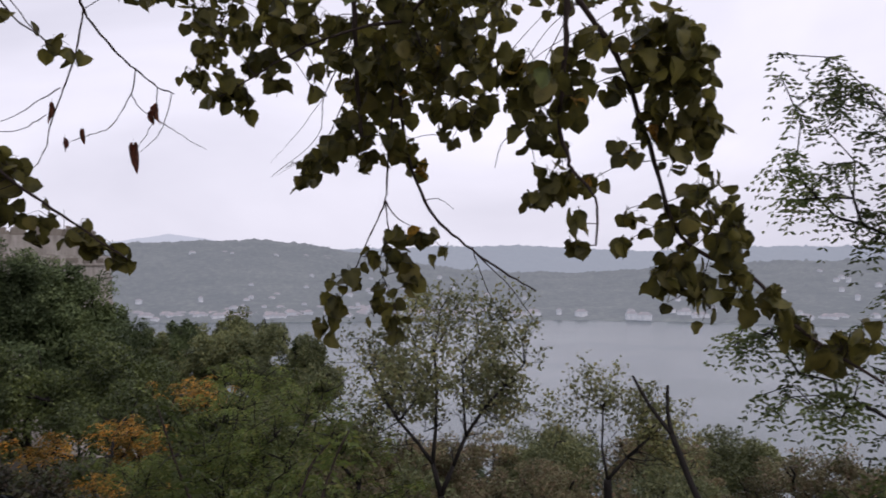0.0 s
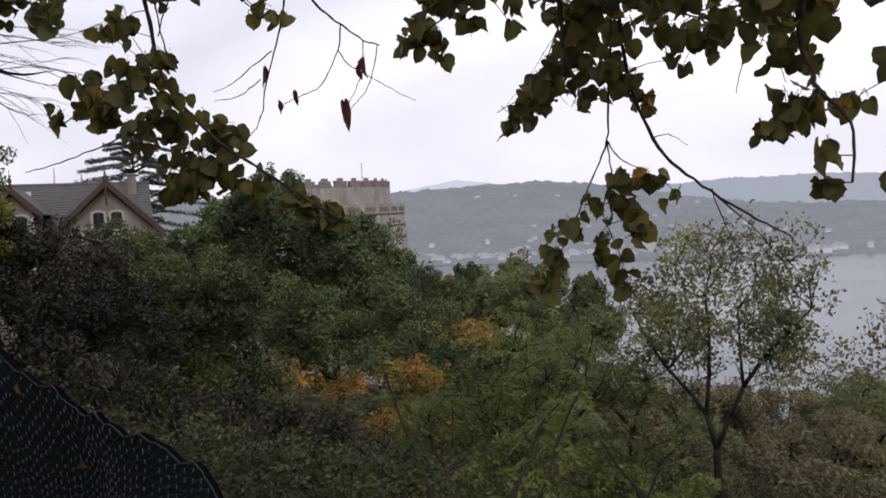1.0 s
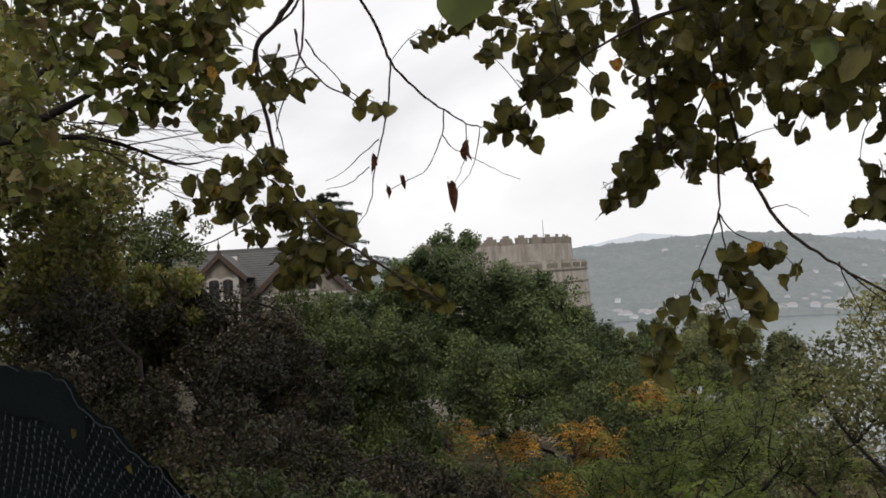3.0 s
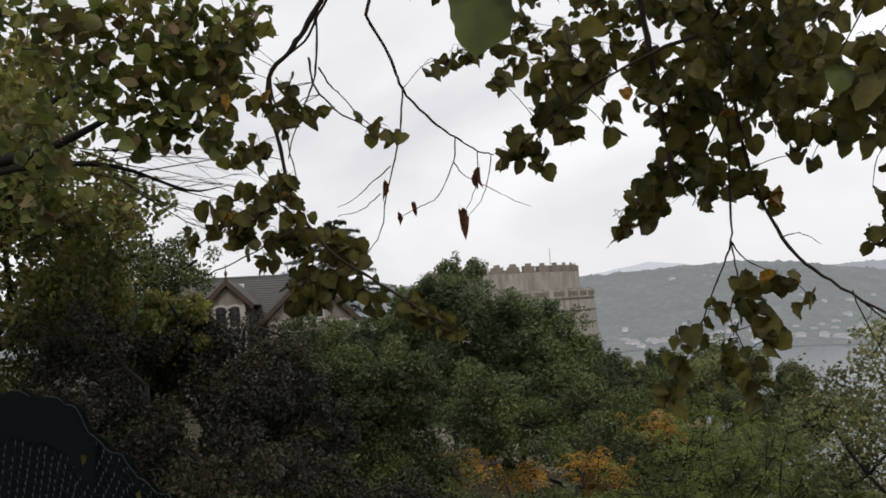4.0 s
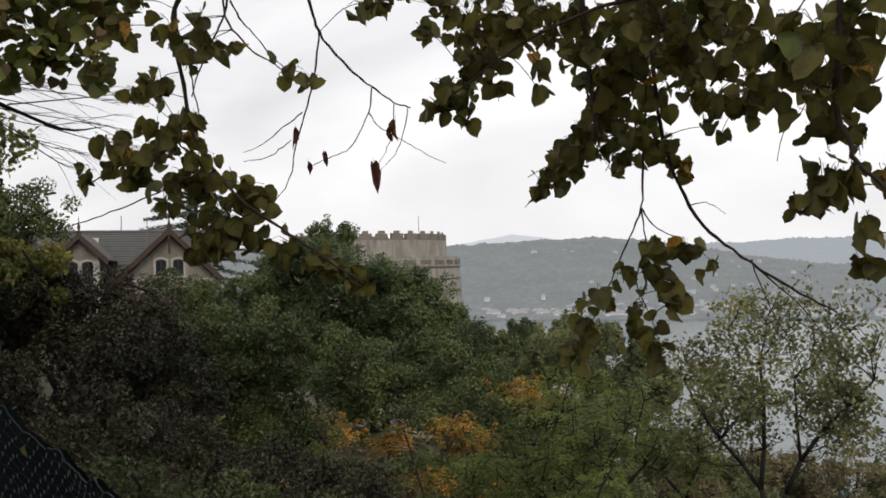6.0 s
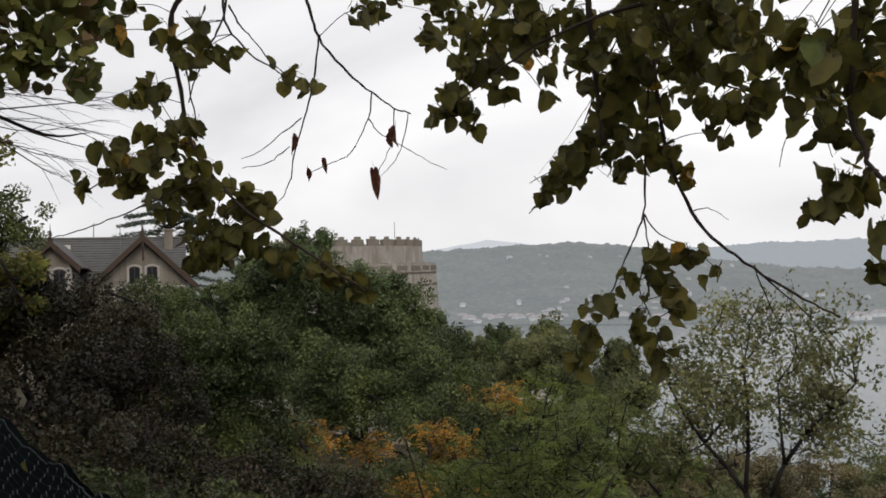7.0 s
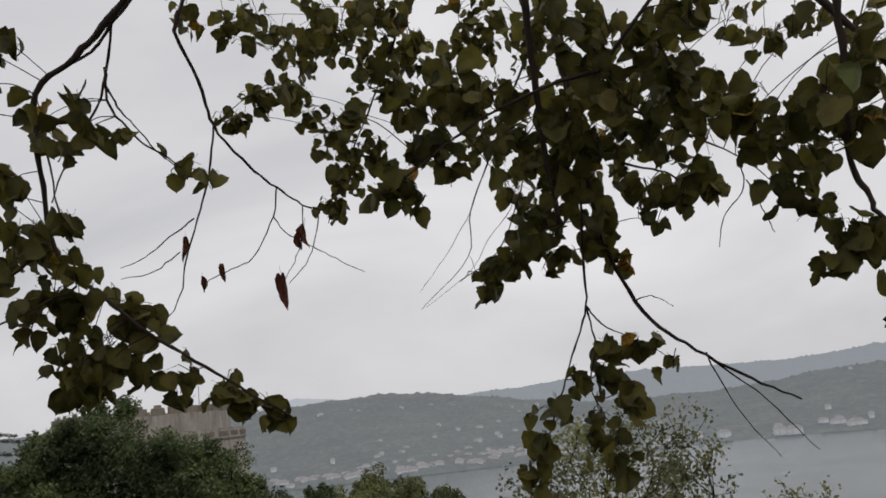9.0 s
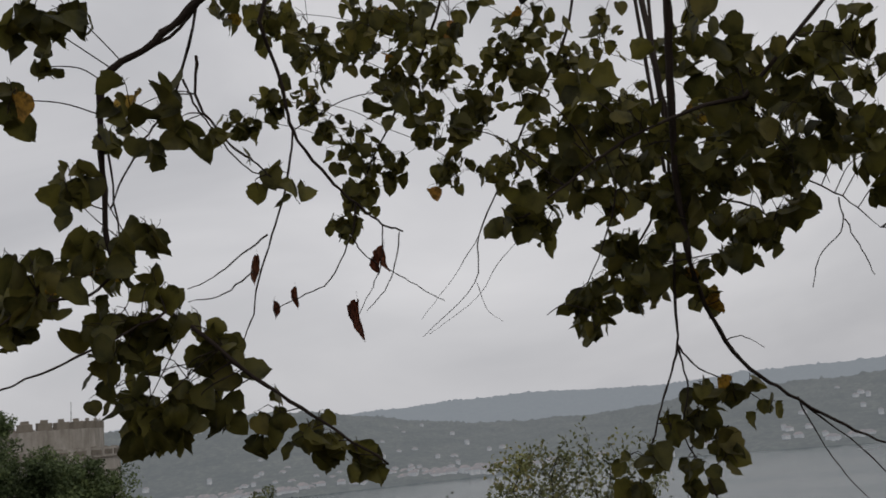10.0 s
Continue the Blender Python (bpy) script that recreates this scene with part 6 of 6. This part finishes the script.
HANGING_MORE = [
    (((-0.21, 3.01, 1.83), (-0.20, 3.01, 1.71), (-0.23, 3.01, 1.60), (-0.19, 3.01, 1.49), (-0.16, 3.00, 1.39)), 0.003, 0.0012),
    (((-0.07, 3.04, 1.83), (-0.02, 3.05, 1.84), (0.04, 3.05, 1.80)), 0.002, 0.0009),
    (((0.11, 3.06, 1.66), (0.17, 3.05, 1.49), (0.26, 3.04, 1.35)), 0.0022, 0.0009),
    (((0.12, 3.06, 1.64), (0.25, 3.05, 1.51), (0.36, 3.03, 1.36)), 0.003, 0.0009),
    (((-0.12, 2.49, 2.33), (-0.24, 2.48, 2.31), (-0.40, 2.46, 2.25), (-0.53, 2.44, 2.17), (-0.65, 2.42, 2.09)), 0.006, 0.002),
    (((-0.31, 2.92, 2.37), (-0.35, 2.96, 2.19), (-0.44, 2.97, 2.02), (-0.56, 2.95, 1.94)), 0.003, 0.0012),
    (((-0.17, 2.98, 2.30), (-0.26, 3.00, 2.14), (-0.35, 3.00, 2.04), (-0.46, 2.99, 1.93)), 0.004, 0.0015),
    (((-0.17, 3.01, 2.32), (-0.03, 3.04, 2.24), (0.08, 3.05, 2.20), (0.14, 3.06, 2.14)), 0.006, 0.002),
    (((0.33, 2.19, 2.31), (0.33, 2.22, 2.18), (0.32, 2.27, 1.98), (0.34, 2.28, 1.91), (0.36, 2.28, 1.85), (0.42, 2.28, 1.78), (0.42, 2.28, 1.65)), 0.009, 0.003),
    (((0.36, 2.28, 1.85), (0.31, 2.29, 1.82), (0.25, 2.30, 1.76)), 0.004, 0.002),
    (((0.29, 2.37, 2.62), (0.36, 2.43, 2.44), (0.52, 2.47, 2.22), (0.62, 2.50, 1.97), (0.72, 2.50, 1.68), (0.91, 2.44, 1.56), (1.00, 2.39, 1.43), (1.21, 2.28, 1.27)), 0.011, 0.004),
    (((-0.27, 2.39, 2.66), (-0.27, 2.47, 2.50), (-0.27, 2.54, 2.33), (-0.27, 2.59, 2.18), (-0.26, 2.62, 2.00)), 0.012, 0.006),
    (((-0.12, 3.97, 3.57), (-0.18, 4.12, 3.29), (-0.35, 4.27, 3.02), (-0.50, 4.37, 2.75), (-0.64, 4.45, 2.50), (-0.68, 4.49, 2.29), (-0.94, 4.52, 2.07)), 0.009, 0.0012),
    (((-0.67, 3.64, 3.44), (-0.78, 3.78, 3.19), (-0.95, 3.90, 2.92), (-1.12, 3.98, 2.65), (-1.23, 4.03, 2.44)), 0.008, 0.002),
    (((-0.12, 3.03, 2.44), (0.02, 2.99, 2.38), (0.19, 2.96, 2.25), (0.28, 2.94, 2.18), (0.35, 2.91, 2.08)), 0.005, 0.001),
]
BARE_TWIGS = [
    (((-1.18, 2.38, 2.75), (-1.33, 2.42, 2.62), (-1.38, 2.43, 2.58), (-1.53, 2.42, 2.49), (-1.54, 2.49, 2.31), (-1.54, 2.54, 2.13)), 0.006, 0.002),
    (((-1.30, 2.40, 2.67), (-1.37, 2.47, 2.50), (-1.43, 2.49, 2.41), (-1.49, 2.50, 2.34), (-1.55, 2.51, 2.22)), 0.004, 0.0018),
    (((-1.37, 2.48, 2.50), (-1.35, 2.51, 2.44), (-1.33, 2.54, 2.41), (-1.27, 2.58, 2.32), (-1.22, 2.60, 2.29)), 0.003, 0.0014),
    (((-0.50, 4.37, 2.75), (-0.43, 4.43, 2.52), (-0.57, 4.47, 2.36), (-0.68, 4.50, 2.22), (-0.91, 4.52, 2.08)), 0.002, 0.0009),
    (((-0.64, 4.45, 2.50), (-0.77, 4.48, 2.33), (-0.94, 4.52, 2.15)), 0.002, 0.0008),
    (((-0.67, 4.49, 2.29), (-0.64, 4.50, 2.17), (-0.57, 4.50, 2.10)), 0.0016, 0.0008),
    (((0.27, 2.94, 2.18), (0.27, 2.95, 2.10), (0.21, 2.99, 2.03), (0.19, 3.02, 1.95)), 0.002, 0.0012),
    (((0.28, 2.95, 2.12), (0.31, 2.95, 2.03), (0.33, 2.95, 1.96)), 0.002, 0.0012),
]


def linden():
    rng = random.Random(21)
    foot = Vector((2.6, -2.4, ground_z(2.6, -2.4) - 0.05))
    tree = thing("linden_tree", "linden tree with heart-shaped green leaves on hanging branches", "tree", "", tuple(foot))
    trunk = [(2.6, -2.4, foot.z), (2.5, -2.3, 1.0), (2.3, -2.0, 2.4), (2.0, -1.6, 3.8), (1.6, -1.0, 5.2)]
    part("trunk", mesh_of("trunk", *tube(smooth_line([Vector(p) - foot for p in trunk]), 0.22, 0.12, 10, 0.05, rng), M_BARK, True), tree)
    meshes = [leaf_mesh(s, M_LINDEN) for s in range(12)]
    dead = [leaf_mesh(s, M_DEAD) for s in range(3)]
    yellow = [leaf_mesh(s, M_YELLOW) for s in range(2)]
    # the overhead limbs from which the sprays hang
    limbs = {
        "left": [(2.2, -1.8, 2.9), (1.2, -0.6, 4.0), (0.2, 0.9, 4.1), (-0.7, 2.2, 3.6), (-1.0, 2.6, 3.2)],
        "centre": [(2.0, -1.6, 3.8), (1.2, 0.2, 4.2), (0.5, 1.8, 3.9), (-0.1, 3.0, 3.3), (-0.4, 3.8, 3.3)],
        "right": [(2.1, -1.7, 3.3), (1.6, 0.0, 3.7), (1.0, 1.5, 3.3), (0.6, 2.3, 2.9)],
    }
    lines = {k: smooth_line([Vector(p) - foot for p in v], 8) for k, v in limbs.items()}
    for k, ln in lines.items():
        part("limb", mesh_of("limb", *tube(ln, 0.07, 0.014, 8, 0.05, rng), M_BARK, True), tree)
    nodes = []
    branches = []
    for line, r0, r1 in HANGING + HANGING_MORE + BARE_TWIGS:
        ln = smooth_line([Vector(p) - foot for p in line], 5)
        ln = [ln[0]] + [p + Vector((rng.gauss(0, .0015), rng.gauss(0, .0015), rng.gauss(0, .0015))) for p in ln[1:-1]] + [ln[-1]]
        top = ln[0]
        if r0 >= 0.0055:
            at = min((q for l2 in lines.values() for q in l2), key=lambda q: (q - top).length)
            ln = smooth_line([at, at.lerp(top, 0.5) + Vector((0, 0, 0.06)), top], 3)[:-1] + ln
        ob = part("branch", mesh_of("branch", *tube(ln, r0, r1, 6, 0.16, rng), M_TWIG, True), tree)
        branches.append((ob, ln))
    groups = (LEFT_SPRAY, LEFT_SPRAY_LOW, LEFT_SPRAY_HIGH, MIDDLE_LEAVES, HANGING_SPRAY, CENTRE_SPRAY, CENTRE_NEAR, TOP_NEAR, RIGHT_SPRAY, EDGE_SPRAY, EDGE_SPRAY_LOW, OVERHEAD, OVERHEAD_BACK, OVERHEAD_NEAR, TOP_FILL, TOP_FILL_RIGHT, EDGE_DENSE, EDGE_NEAR)
    twigs = {}
    many = {id(OVERHEAD): 4.2, id(OVERHEAD_BACK): 5.0, id(OVERHEAD_NEAR): 2.6, id(EDGE_SPRAY): 3.0, id(TOP_FILL): 3.0, id(LEFT_SPRAY_LOW): 2.4, id(EDGE_NEAR): 2.6, id(MIDDLE_LEAVES): 1.0}
    for spray in groups:
        for x, y, z, r, n in spray:
            n = max(1, round(n * many.get(id(spray), 2.0)))
            c = Vector((x, y, z)) - foot
            ob, ln = min(branches, key=lambda b: min((q - c).length for q in b[1]))
            root = min(ln, key=lambda q: (q - c).length + (0.3 * max(0, c.z - q.z)))
            ends = twigs.setdefault(ob.name, (ob, []))[1]
            tip = c + Vector((rng.uniform(-.5, .5) * r, rng.uniform(-.5, .5) * r, -0.5 * r))
            bow = [root, root.lerp(c, 0.5) + Vector((rng.uniform(-.02, .02), rng.uniform(-.02, .02), 0.12 * (root - c).length)), c + Vector((0, 0, 0.3 * r)), tip]
            bl = smooth_line(bow, 4)
            ends.append(tube(bl, 0.0016, 0.0009, 4))
            for i in range(n):
                s = rng.triangular(0.032, 0.082, 0.050)
                off = Vector((rng.gauss(0, .38), rng.gauss(0, .6), rng.gauss(0, .40))) * r
                p = c + off
                near = min(bl, key=lambda q: (q - p).length)
                hold = p + Vector((0, 0, 0.5 * s - 0.012))
                if (near - hold).length > 0.03:
                    ends.append(tube([near, near.lerp(hold, 0.5) + Vector((0, 0, 0.02)), hold + Vector((0, 0, 0.2 * s))], 0.0014, 0.0009, 3))
                turn = Euler((rng.gauss(0.15, 0.7), rng.gauss(0, 0.5), rng.uniform(-math.pi, math.pi)))
                which = meshes if rng.random() > 0.012 else yellow
                leaf = part("leaf", rng.choice(which), ob, at=Matrix.LocRotScale(hold, turn, (s * rng.uniform(.85, 1.1), s, s)))
    for ob, ends in twigs.values():
        part("twig_spray", mesh_of("twig_spray", *joined(ends), M_TWIG, True), ob, kind="stuff")
    for x, y, z, s in DEAD_LEAVES:
        p = Vector((x, y, z)) - foot
        ob, ln = min(branches, key=lambda b: min((q - p).length for q in b[1]))
        root = min(ln, key=lambda q: (q - p).length)
        hold = p + Vector((0, 0, 0.5 * s))
        part("leaf", rng.choice(dead), ob, "withered red-brown leaf", at=Matrix.LocRotScale(hold, Euler((rng.uniform(-.3, .3), rng.uniform(-.3, .3), rng.uniform(-1, 1))), (s * 0.38, s * 1.1, s * 1.15)))
    for x, y, z, s in ((-0.15, 1.37, 2.13, 0.10), (0.24, 1.95, 2.06, 0.05)):
        hold = Vector((x, y, z)) - foot
        at = min((q for l2 in lines.values() for q in l2), key=lambda q: (q - hold).length)
        twig = part("branch", mesh_of("branch", *tube(smooth_line([at, at.lerp(hold, 0.5) + Vector((0.05, 0, 0.05)), hold + Vector((0, 0, 0.4 * s))], 4), 0.004, 0.0012, 5), M_TWIG, True), tree)
        part("leaf", leaf_mesh(5, M_OAK), twig, at=Matrix.LocRotScale(hold, Euler((0.1, 0.1, 0.3)), (s, s, s)))
    # a high crown that shades the terrace, over and behind the path
    nrng = np.random.default_rng(5)
    q, out = clumped([(1.6, -1.8, 5.6, 2.2, 1.9, 1.1), (2.8, -3.2, 5.2, 2.0, 1.8, 1.2), (0.6, -0.2, 5.2, 1.6, 1.4, 0.7)], 5000, nrng, 20, 0.3)
    v, f = leaf_cards(q - np.array(foot), 0.11, nrng, out, 0.8, 0.5)
    part("crown", mesh_np("crown", v, f, M_LINDEN_MASS), tree, kind="stuff")


linden()
